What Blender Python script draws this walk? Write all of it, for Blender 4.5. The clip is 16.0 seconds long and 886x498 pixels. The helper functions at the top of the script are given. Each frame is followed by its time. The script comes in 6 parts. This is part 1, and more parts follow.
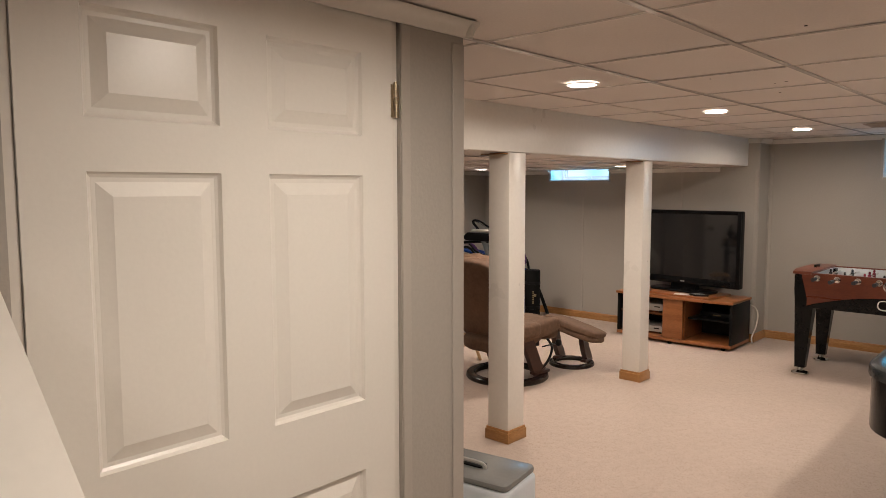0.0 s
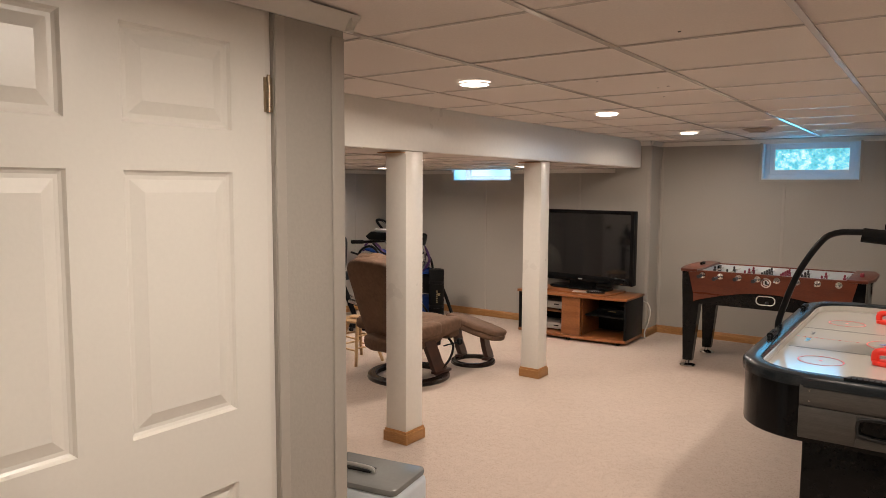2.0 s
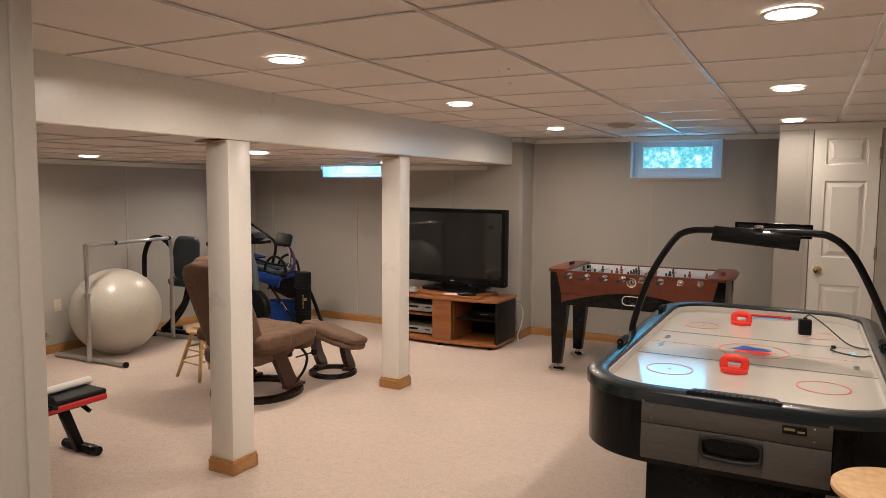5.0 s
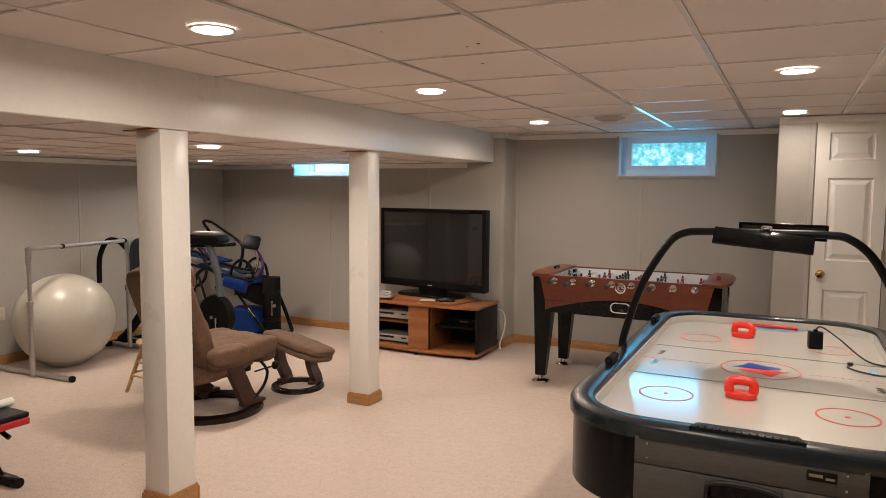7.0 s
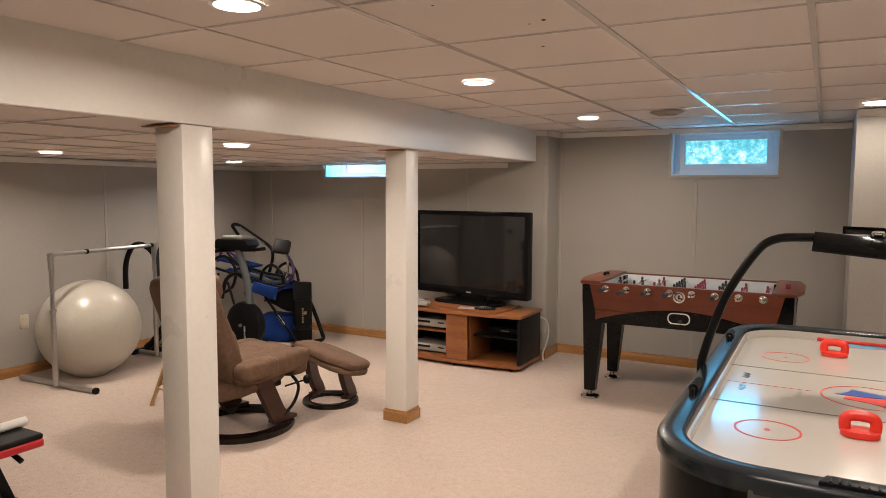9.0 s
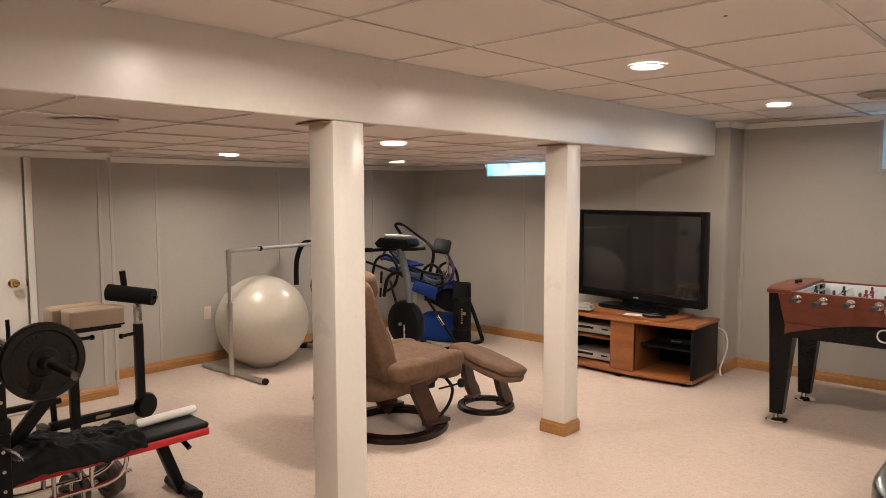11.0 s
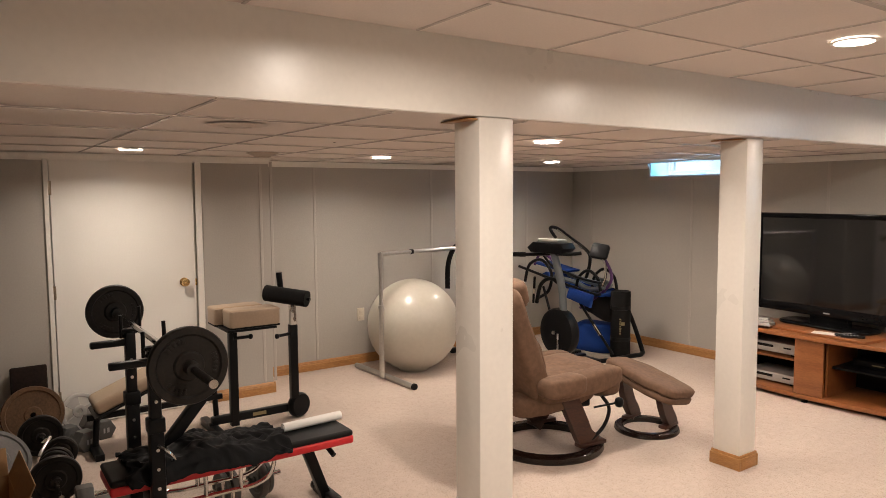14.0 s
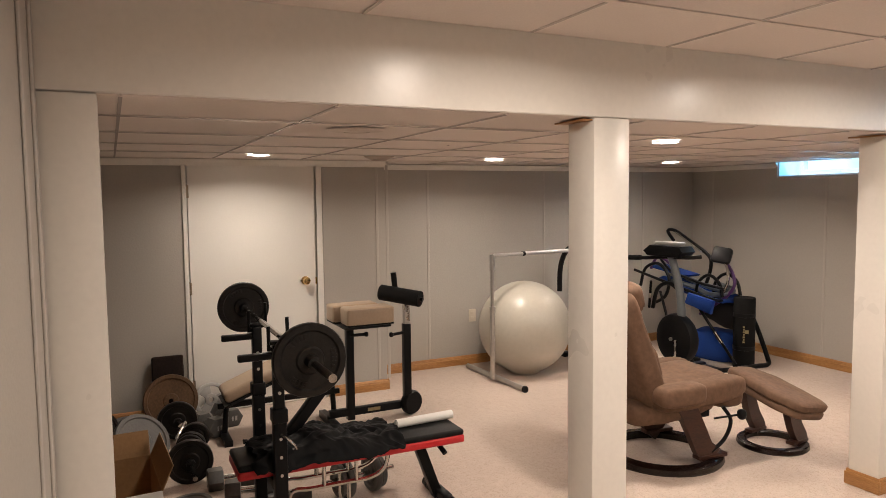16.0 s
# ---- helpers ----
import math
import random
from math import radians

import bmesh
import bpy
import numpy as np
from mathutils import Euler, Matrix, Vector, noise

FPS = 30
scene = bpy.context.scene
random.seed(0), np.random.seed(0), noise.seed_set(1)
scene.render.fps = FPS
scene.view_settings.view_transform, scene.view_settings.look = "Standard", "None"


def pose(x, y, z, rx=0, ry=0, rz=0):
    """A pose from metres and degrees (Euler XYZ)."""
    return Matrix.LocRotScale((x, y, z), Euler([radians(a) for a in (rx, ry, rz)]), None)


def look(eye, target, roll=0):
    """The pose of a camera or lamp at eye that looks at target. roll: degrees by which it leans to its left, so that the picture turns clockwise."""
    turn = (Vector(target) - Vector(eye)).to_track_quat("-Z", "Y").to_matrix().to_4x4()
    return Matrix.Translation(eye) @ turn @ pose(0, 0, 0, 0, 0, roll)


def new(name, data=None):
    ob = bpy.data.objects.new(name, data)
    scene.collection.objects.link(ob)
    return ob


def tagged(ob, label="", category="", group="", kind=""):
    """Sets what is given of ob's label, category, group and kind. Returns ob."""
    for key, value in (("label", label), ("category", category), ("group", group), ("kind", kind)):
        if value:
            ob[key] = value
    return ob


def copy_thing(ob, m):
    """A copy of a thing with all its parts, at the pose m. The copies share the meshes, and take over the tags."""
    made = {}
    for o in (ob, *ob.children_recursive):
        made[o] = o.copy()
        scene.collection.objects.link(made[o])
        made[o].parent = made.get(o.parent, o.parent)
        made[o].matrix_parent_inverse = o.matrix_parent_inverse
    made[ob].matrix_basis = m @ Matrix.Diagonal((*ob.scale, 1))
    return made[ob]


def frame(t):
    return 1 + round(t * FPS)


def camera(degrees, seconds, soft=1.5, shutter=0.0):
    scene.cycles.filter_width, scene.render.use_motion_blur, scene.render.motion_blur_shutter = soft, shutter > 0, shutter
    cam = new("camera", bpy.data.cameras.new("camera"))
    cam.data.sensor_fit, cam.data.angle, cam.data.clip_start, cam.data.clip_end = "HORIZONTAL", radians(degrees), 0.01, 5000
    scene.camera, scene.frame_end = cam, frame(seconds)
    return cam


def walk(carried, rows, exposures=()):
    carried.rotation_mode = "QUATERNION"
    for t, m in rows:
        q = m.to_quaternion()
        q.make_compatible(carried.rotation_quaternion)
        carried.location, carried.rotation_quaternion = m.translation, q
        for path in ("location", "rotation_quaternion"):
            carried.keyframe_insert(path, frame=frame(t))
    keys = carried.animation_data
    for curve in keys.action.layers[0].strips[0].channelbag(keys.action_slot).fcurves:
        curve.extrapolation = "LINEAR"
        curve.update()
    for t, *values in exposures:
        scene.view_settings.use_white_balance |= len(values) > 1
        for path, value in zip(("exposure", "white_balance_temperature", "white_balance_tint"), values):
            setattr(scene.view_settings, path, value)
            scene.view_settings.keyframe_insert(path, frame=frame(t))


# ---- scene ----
cam = camera(65.0, 16.0, soft=0.8)
PATH = [
    (0, (0.013, -0.61, 1.598), (-1.345, 0.848, 1.422), -0.1),
    (0.5, (0.026, -0.589, 1.602), (-1.293, 0.904, 1.424), -0.0),
    (1, (0.033, -0.561, 1.58), (-1.238, 0.974, 1.409), -0.0),
    (1.5, (0.041, -0.545, 1.588), (-1.176, 1.033, 1.414), 0.2),
    (2, (0.047, -0.519, 1.597), (-1.113, 1.101, 1.419), 0.3),
    (2.5, (0.076, -0.487, 1.594), (-1.033, 1.168, 1.419), 0.3),
    (3, (0.078, -0.4, 1.579), (-0.988, 1.283, 1.404), 0.3),
    (3.5, (0.066, -0.262, 1.573), (-0.96, 1.446, 1.396), 0.3),
    (4, (0.076, -0.167, 1.576), (-0.916, 1.562, 1.399), 0.4),
    (4.5, (0.084, -0.081, 1.568), (-0.871, 1.668, 1.395), 0.4),
    (5, (0.114, 0.028, 1.569), (-0.804, 1.797, 1.394), 0.5),
    (7.5, (-0.081, 0.549, 1.541), (-0.958, 2.339, 1.373), 0.4),
    (8, (-0.18, 0.608, 1.542), (-1.043, 2.405, 1.376), 0.3),
    (10.5, (-0.281, 0.932, 1.525), (-1.545, 2.473, 1.361), -0.0),
    (11, (-0.326, 0.965, 1.521), (-1.673, 2.434, 1.357), -0.1),
    (11.5, (-0.386, 1.03, 1.529), (-1.796, 2.44, 1.364), -0.1),
    (12, (-0.445, 1.078, 1.528), (-1.907, 2.433, 1.363), -0.2),
    (12.5, (-0.477, 1.104, 1.525), (-1.99, 2.402, 1.362), -0.3),
    (13, (-0.495, 1.109, 1.53), (-2.052, 2.354, 1.369), -0.3),
    (13.5, (-0.501, 1.126, 1.53), (-2.096, 2.321, 1.371), -0.4),
    (14, (-0.496, 1.152, 1.523), (-2.136, 2.286, 1.366), -0.4),
    (14.5, (-0.495, 1.161, 1.523), (-2.182, 2.224, 1.368), -0.6),
    (15, (-0.495, 1.156, 1.524), (-2.227, 2.145, 1.371), -0.6),
    (15.5, (-0.492, 1.148, 1.525), (-2.263, 2.067, 1.373), -0.6),
    (16, (-0.485, 1.141, 1.524), (-2.285, 1.999, 1.375), -0.6),
]
walk(cam, [(t, look(eye, target, roll)) for t, eye, target, roll in PATH],
     exposures=[(0.0, -0.30), (2.5, -0.20), (5.0, -0.15), (8.0, -0.15), (10.5, 0.04), (16.0, 0.13)])

# ---- world and lights ----
WARM = (1.0, 0.86, 0.74)
world = bpy.data.worlds.new("world")
scene.world = world
world.use_nodes = True
wn = world.node_tree
sky = wn.nodes.new("ShaderNodeTexSky")
sky.sky_type, sky.sun_disc = "NISHITA", False
sky.sun_elevation, sky.sun_rotation = radians(48), radians(150)
wn.nodes["Background"].inputs[1].default_value = 0.12
wn.links.new(sky.outputs[0], wn.nodes["Background"].inputs[0])
sun_data = bpy.data.lights.new("sun", "SUN")
sun_data.energy, sun_data.angle, sun_data.color = 3.0, radians(0.5), (1.0, 0.95, 0.86)
sun = new("sun", sun_data)
sun.matrix_world = look((4, -7, 9), (0, 0, 0))

CEIL, LOW = 2.088, 1.806          # main ceiling, lower ceiling beyond the beam
# Last two of the main list: unseen fill, added to brighten stair door and beam.
LAMPS_MAIN_AND_FILL = [(-1.795, 2.302), (-1.81, 3.95), (-1.827, 5.86), (0.05, 2.335), (0.01, 4.0), (0.006, 5.82), (-0.55, 0.45), (-0.35, -1.2)]
LAMPS_LOW = [(-5.14, 3.80), (-3.33, 3.81), (-5.11, 5.535), (-4.985, 2.00), (-3.34, 5.55)]
MAIN_W, LOW_W, NEAR_WALL_W, CLOSET_W = 16.5, 13.0, 8.8, 4.5


def downlight_lamp(x, y, top, watt, spread):
    d = bpy.data.lights.new("downlight", "AREA")
    d.shape, d.size, d.energy, d.color, d.spread = "DISK", 0.10, watt, WARM, radians(spread)
    new("downlight_bulb", d).location = (x, y, top - 0.014)


for lx, ly in LAMPS_MAIN_AND_FILL:
    downlight_lamp(lx, ly, CEIL, CLOSET_W if lx > 0 and ly > 5 else 8.5 if ly < 0 else MAIN_W, 171)
for lx, ly in LAMPS_LOW:
    downlight_lamp(lx, ly, LOW, NEAR_WALL_W if ly < 3 else LOW_W, 155)

DAY = (0.10, 0.52, 0.95)
for wx, wy, wz, sx_, sz_, watt in ((-1.0, 7.150, 1.915, 0.64, 0.22, 3.2), (-4.58, 6.985, 1.86, 0.70, 0.20, 5.0)):
    dd = bpy.data.lights.new("window_daylight", "AREA")
    dd.shape, dd.size, dd.size_y, dd.energy, dd.color = "RECTANGLE", sx_, sz_, watt, DAY
    dw = new("window_daylight", dd)
    dw.matrix_world = look((wx, wy, wz), (wx, wy - 1, wz - 0.12))

# ---- materials ----
def mat(name, color, rough=0.6, metal=0.0, vary=0.12, scale=6.0, fine=60.0, bump=0.1, stretch=(1, 1, 1), coat=0.0, uneven=0.06, spec=0.5):
    """A painted, moulded or metal surface: base colour with blotches, fine grain, a little uneven gloss and relief."""
    m = bpy.data.materials.new(name)
    m.use_nodes = True
    nt = m.node_tree
    N, L = nt.nodes, nt.links
    bs = N["Principled BSDF"]
    co = N.new("ShaderNodeTexCoord")
    mp = N.new("ShaderNodeMapping")
    mp.inputs["Scale"].default_value = stretch
    L.new(co.outputs["Object"], mp.inputs[0])
    big, small = N.new("ShaderNodeTexNoise"), N.new("ShaderNodeTexNoise")
    big.inputs["Scale"].default_value, big.inputs["Detail"].default_value = scale, 4
    small.inputs["Scale"].default_value, small.inputs["Detail"].default_value = fine, 5
    for n in (big, small):
        L.new(mp.outputs[0], n.inputs["Vector"])
    add = N.new("ShaderNodeMath")
    add.operation = "MULTIPLY_ADD"
    add.inputs[1].default_value = 0.55
    L.new(small.outputs[0], add.inputs[0])
    half = N.new("ShaderNodeMath")
    half.operation = "MULTIPLY"
    half.inputs[1].default_value = 0.45
    L.new(big.outputs[0], half.inputs[0])
    L.new(half.outputs[0], add.inputs[2])
    ramp = N.new("ShaderNodeValToRGB")
    lo = [max(0.0, c * (1 - vary)) for c in color]
    hi = [min(1.0, c * (1 + vary)) for c in color]
    ramp.color_ramp.elements[0].position, ramp.color_ramp.elements[1].position = 0.3, 0.7
    ramp.color_ramp.elements[0].color, ramp.color_ramp.elements[1].color = (*lo, 1), (*hi, 1)
    L.new(add.outputs[0], ramp.inputs[0])
    L.new(ramp.outputs[0], bs.inputs["Base Color"])
    rr = N.new("ShaderNodeMapRange")
    rr.inputs["To Min"].default_value, rr.inputs["To Max"].default_value = max(0.02, rough - uneven), min(1, rough + uneven)
    L.new(big.outputs[0], rr.inputs[0])
    L.new(rr.outputs[0], bs.inputs["Roughness"])
    bs.inputs["Metallic"].default_value = metal
    bs.inputs["Specular IOR Level"].default_value = spec
    bs.inputs["Coat Weight"].default_value = coat
    bs.inputs["Coat Roughness"].default_value = 0.12
    if bump:
        b = N.new("ShaderNodeBump")
        b.inputs["Strength"].default_value, b.inputs["Distance"].default_value = bump, 0.004
        L.new(small.outputs[0], b.inputs["Height"])
        L.new(b.outputs[0], bs.inputs["Normal"])
    return m


def carpet_material():
    """Low berber carpet: cream loops with tan and grey flecks."""
    m = mat("carpet", (0.50, 0.412, 0.35), 0.95, vary=0.085, scale=1.4, fine=22, bump=0, spec=0.15)
    N, L = m.node_tree.nodes, m.node_tree.links
    bs = N["Principled BSDF"]
    co = N["Texture Coordinate"]
    v = N.new("ShaderNodeTexVoronoi")
    v.inputs["Scale"].default_value = 190
    L.new(co.outputs["Object"], v.inputs["Vector"])
    r = N.new("ShaderNodeValToRGB")
    e = r.color_ramp.elements
    e[0].position, e[0].color = 0.0, (0.80, 0.77, 0.75, 1)
    e[1].position, e[1].color = 1.0, (1.07, 1.07, 1.07, 1)
    e.new(0.16).color = (0.94, 0.925, 0.915, 1)
    e.new(0.22).color = (1.0, 1.0, 1.0, 1)
    sep = N.new("ShaderNodeSeparateColor")
    L.new(v.outputs["Color"], sep.inputs[0])
    L.new(sep.outputs[0], r.inputs[0])
    mx = N.new("ShaderNodeMix")
    mx.data_type, mx.blend_type = "RGBA", "MULTIPLY"
    mx.inputs["Factor"].default_value = 1.0
    L.new(bs.inputs["Base Color"].links[0].from_socket, mx.inputs[6])
    L.new(r.outputs[0], mx.inputs[7])
    L.new(mx.outputs[2], bs.inputs["Base Color"])
    b = N.new("ShaderNodeBump")
    b.inputs["Strength"].default_value, b.inputs["Distance"].default_value = 0.3, 0.004
    L.new(v.outputs["Distance"], b.inputs["Height"])
    L.new(b.outputs[0], bs.inputs["Normal"])
    return m


def wood_material(name, dark, light, rough=0.42, stretch=(1, 14, 14), scale=2.2):
    m = mat(name, light, rough, vary=0.0, scale=scale, fine=34, bump=0.06, stretch=stretch)
    N = m.node_tree.nodes
    e = N["Color Ramp"].color_ramp.elements
    e[0].color, e[1].color = (*dark, 1), (*light, 1)
    e[0].position, e[1].position = 0.38, 0.62
    return m


def glass_material():
    m = bpy.data.materials.new("window_glass")
    m.use_nodes = True
    b = m.node_tree.nodes["Principled BSDF"]
    b.inputs["Base Color"].default_value = (0.95, 0.98, 1.0, 1)
    b.inputs["Roughness"].default_value = 0.01
    b.inputs["Transmission Weight"].default_value = 1.0
    b.inputs["IOR"].default_value = 1.45
    return m


def backdrop_material(strength):
    """Daylit shrubs and bright sky beyond the basement windows."""
    m = bpy.data.materials.new("outdoor_backdrop")
    m.use_nodes = True
    N, L = m.node_tree.nodes, m.node_tree.links
    N.remove(N["Principled BSDF"])
    em = N.new("ShaderNodeEmission")
    co, n1, n2 = N.new("ShaderNodeTexCoord"), N.new("ShaderNodeTexNoise"), N.new("ShaderNodeTexNoise")
    n1.inputs["Scale"].default_value, n1.inputs["Detail"].default_value, n1.inputs["Roughness"].default_value = 14.0, 10, 0.75
    n2.inputs["Scale"].default_value, n2.inputs["Detail"].default_value = 1.3, 3
    for n in (n1, n2):
        L.new(co.outputs["Object"], n.inputs["Vector"])
    ad = N.new("ShaderNodeMath")
    ad.operation = "MULTIPLY_ADD"
    ad.inputs[1].default_value = 0.6
    hf = N.new("ShaderNodeMath")
    hf.operation = "MULTIPLY"
    hf.inputs[1].default_value = 0.4
    L.new(n2.outputs[0], hf.inputs[0])
    L.new(n1.outputs[0], ad.inputs[0])
    L.new(hf.outputs[0], ad.inputs[2])
    r = N.new("ShaderNodeValToRGB")
    e = r.color_ramp.elements
    e[0].position, e[0].color = 0.40, (0.03, 0.20, 0.22, 1)
    e[1].position, e[1].color = 0.64, (0.80, 1.0, 1.0, 1)
    e.new(0.47).color = (0.07, 0.40, 0.46, 1)
    e.new(0.555).color = (0.17, 0.62, 0.74, 1)
    L.new(ad.outputs[0], r.inputs[0])
    L.new(r.outputs[0], em.inputs[0])
    em.inputs[1].default_value = strength
    L.new(em.outputs[0], N["Material Output"].inputs[0])
    return m


def sky_material():
    """Hazy daylight sky, paler in drifting patches."""
    m = bpy.data.materials.new("outdoor_sky")
    m.use_nodes = True
    N, L = m.node_tree.nodes, m.node_tree.links
    N.remove(N["Principled BSDF"])
    em, co, n = N.new("ShaderNodeEmission"), N.new("ShaderNodeTexCoord"), N.new("ShaderNodeTexNoise")
    n.inputs["Scale"].default_value, n.inputs["Detail"].default_value = 1.1, 3
    L.new(co.outputs["Object"], n.inputs["Vector"])
    r = N.new("ShaderNodeValToRGB")
    r.color_ramp.elements[0].position, r.color_ramp.elements[0].color = 0.35, (0.42, 0.80, 1.0, 1)
    r.color_ramp.elements[1].position, r.color_ramp.elements[1].color = 0.65, (0.85, 0.97, 1.0, 1)
    L.new(n.outputs[0], r.inputs[0])
    L.new(r.outputs[0], em.inputs[0])
    em.inputs[1].default_value = 1.7
    L.new(em.outputs[0], N["Material Output"].inputs[0])
    return m


CARPET = carpet_material()
WALLP = mat("grey_vinyl_panel", (0.413, 0.387, 0.346), 0.55, vary=0.05, scale=1.2, fine=90, bump=0.25)
BATTEN = mat("grey_trim_strip", (0.445, 0.415, 0.372), 0.45, vary=0.04, bump=0.05)
WHITE = mat("white_semigloss_paint", (0.77, 0.74, 0.685), 0.29, vary=0.035, scale=1.5, fine=40, bump=0.03)
DOORW = mat("white_door_paint", (0.80, 0.775, 0.72), 0.30, vary=0.02, scale=2, fine=90, bump=0.05, uneven=0.02)
TILE = mat("ceiling_tile", (0.74, 0.67, 0.62), 0.9, vary=0.05, scale=1.1, fine=120, bump=0.2, spec=0.2)
RUSTY = mat("dark_nail_mark", (0.03, 0.024, 0.02), 0.8, vary=0.2, bump=0.0)
TBAR = mat("ceiling_grid_bar", (0.71, 0.645, 0.60), 0.16, vary=0.03, bump=0.0)
OAK = wood_material("oak_trim", (0.30, 0.14, 0.045), (0.48, 0.245, 0.09), 0.4, (1.0, 1.0, 9.0), 3.0)
GLASS = glass_material()
# White vinyl with the blue of daylight on the frames mixed into its colour.
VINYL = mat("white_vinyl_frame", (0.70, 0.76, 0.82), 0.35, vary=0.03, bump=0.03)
BRASS = mat("polished_brass", (0.75, 0.53, 0.24), 0.18, 1.0, vary=0.08, bump=0.03)
STEEL = mat("worn_steel", (0.55, 0.53, 0.50), 0.28, 1.0, vary=0.12, fine=80, bump=0.05)
CHROME = mat("chrome", (0.72, 0.71, 0.69), 0.12, 1.0, vary=0.05, bump=0.0)
BLACKM = mat("black_powder_coat", (0.0055, 0.0055, 0.006), 0.34, spec=0.16, vary=0.25, fine=160, bump=0.08)
BLACKP = mat("black_plastic", (0.006, 0.006, 0.0065), 0.40, spec=0.15, vary=0.2, fine=120, bump=0.06)
GLOSSB = mat("black_gloss_laminate", (0.0045, 0.0045, 0.005), 0.18, spec=0.18, vary=0.2, bump=0.01, coat=0.0)
FOAM = mat("black_foam", (0.007, 0.0068, 0.0068), 0.9, vary=0.2, fine=180, bump=0.5, spec=0.2)


# ---- building helpers ----
class Shape:
    """Gathers primitives in one bmesh, then makes one mesh object of it."""

    def __init__(self):
        self.bm = bmesh.new()

    def _finish(self, verts, m):
        if m is not None:
            bmesh.ops.transform(self.bm, matrix=m, verts=verts)
        return self

    def box(self, c, s, bevel=0.004, seg=2, m=None):
        r = bmesh.ops.create_cube(self.bm, size=1, matrix=Matrix.Translation(c) @ Matrix.Diagonal((*s, 1)))
        vs = r["verts"]
        if m is not None:
            bmesh.ops.transform(self.bm, matrix=m, verts=vs)
        if bevel:
            es = list({e for v in vs for e in v.link_edges})
            bmesh.ops.bevel(self.bm, geom=es, offset=min(bevel, min(s) * 0.45), segments=seg, profile=0.5, affect="EDGES")
        return self

    def span(self, x0, x1, y0, y1, z0, z1, bevel=0.0, seg=1):
        return self.box(((x0 + x1) / 2, (y0 + y1) / 2, (z0 + z1) / 2), (x1 - x0, y1 - y0, z1 - z0), bevel, seg)

    def rod(self, p0, p1, r0, r1=None, seg=16):
        p0, p1 = Vector(p0), Vector(p1)
        d = p1 - p0
        q = d.to_track_quat("Z", "Y").to_matrix().to_4x4()
        bmesh.ops.create_cone(self.bm, cap_ends=True, segments=seg, radius1=r0, radius2=r0 if r1 is None else r1, depth=d.length,
                              matrix=Matrix.Translation((p0 + p1) / 2) @ q)
        return self

    def tube(self, pts, r, seg=10, round_=6, closed=False, flat=1.0):
        """A pipe through the points, smoothed."""
        P = [Vector(p) for p in pts]
        n = len(P)
        if round_ > 1 and n > 2:
            Q = []
            rng = range(n if closed else n - 1)
            for i in rng:
                a, b, c, d = (P[(i + k) % n] if closed else P[min(max(i + k, 0), n - 1)] for k in (-1, 0, 1, 2))
                for j in range(round_):
                    t = j / round_
                    Q.append(0.5 * ((2 * b) + (c - a) * t + (2 * a - 5 * b + 4 * c - d) * t * t + (3 * b - a - 3 * c + d) * t ** 3))
            if not closed:
                Q.append(P[-1])
            P = Q
        n = len(P)
        up = Vector((0, 0, 1))
        rings = []
        for i, p in enumerate(P):
            if closed:
                tan = P[(i + 1) % n] - P[i - 1]
            else:
                tan = P[min(i + 1, n - 1)] - P[max(i - 1, 0)]
            tan.normalize()
            if i == 0:
                side = tan.cross(up if abs(tan.z) < 0.95 else Vector((1, 0, 0))).normalized()
            else:
                side = (side - tan * side.dot(tan)).normalized()
            nor = tan.cross(side)
            rings.append([self.bm.verts.new(p + r * (math.cos(a) * side + flat * math.sin(a) * nor)) for a in (2 * math.pi * k / seg for k in range(seg))])
        for i in range(n if closed else n - 1):
            A, B = rings[i], rings[(i + 1) % n]
            for k in range(seg):
                self.bm.faces.new((A[k], A[(k + 1) % seg], B[(k + 1) % seg], B[k]))
        if not closed:
            self.bm.faces.new(rings[0][::-1])
            self.bm.faces.new(rings[-1])
        return self

    def lathe(self, prof, seg=32, m=None):
        """A turned body: (radius, height) pairs about z."""
        rings, made = [], []
        for r, z in prof:
            if r < 1e-5:
                ring = [self.bm.verts.new((0, 0, z))]
            else:
                ring = [self.bm.verts.new((r * math.cos(2 * math.pi * k / seg), r * math.sin(2 * math.pi * k / seg), z)) for k in range(seg)]
            rings.append(ring)
            made += ring
        for A, B in zip(rings, rings[1:]):
            for k in range(seg):
                a, b, c, d = A[k % len(A)], A[(k + 1) % len(A)], B[(k + 1) % len(B)], B[k % len(B)]
                f = [v for i, v in enumerate((a, b, c, d)) if v not in (a, b, c, d)[:i]]
                if len(f) > 2:
                    self.bm.faces.new(f)
        return self._finish(made, m)

    def prism(self, poly, depth, m=None, bevel=0.0, seg=2):
        """A flat outline in x, y, thickened by depth along z."""
        lo = [self.bm.verts.new((x, y, 0)) for x, y in poly]
        hi = [self.bm.verts.new((x, y, depth)) for x, y in poly]
        n = len(poly)
        fs = [self.bm.faces.new(lo[::-1]), self.bm.faces.new(hi)]
        for i in range(n):
            fs.append(self.bm.faces.new((lo[i], lo[(i + 1) % n], hi[(i + 1) % n], hi[i])))
        if m is not None:
            bmesh.ops.transform(self.bm, matrix=m, verts=lo + hi)
        if bevel:
            es = list({e for f in fs[:2] for e in f.edges})
            bmesh.ops.bevel(self.bm, geom=es, offset=bevel, segments=seg, profile=0.5, affect="EDGES")
        return self

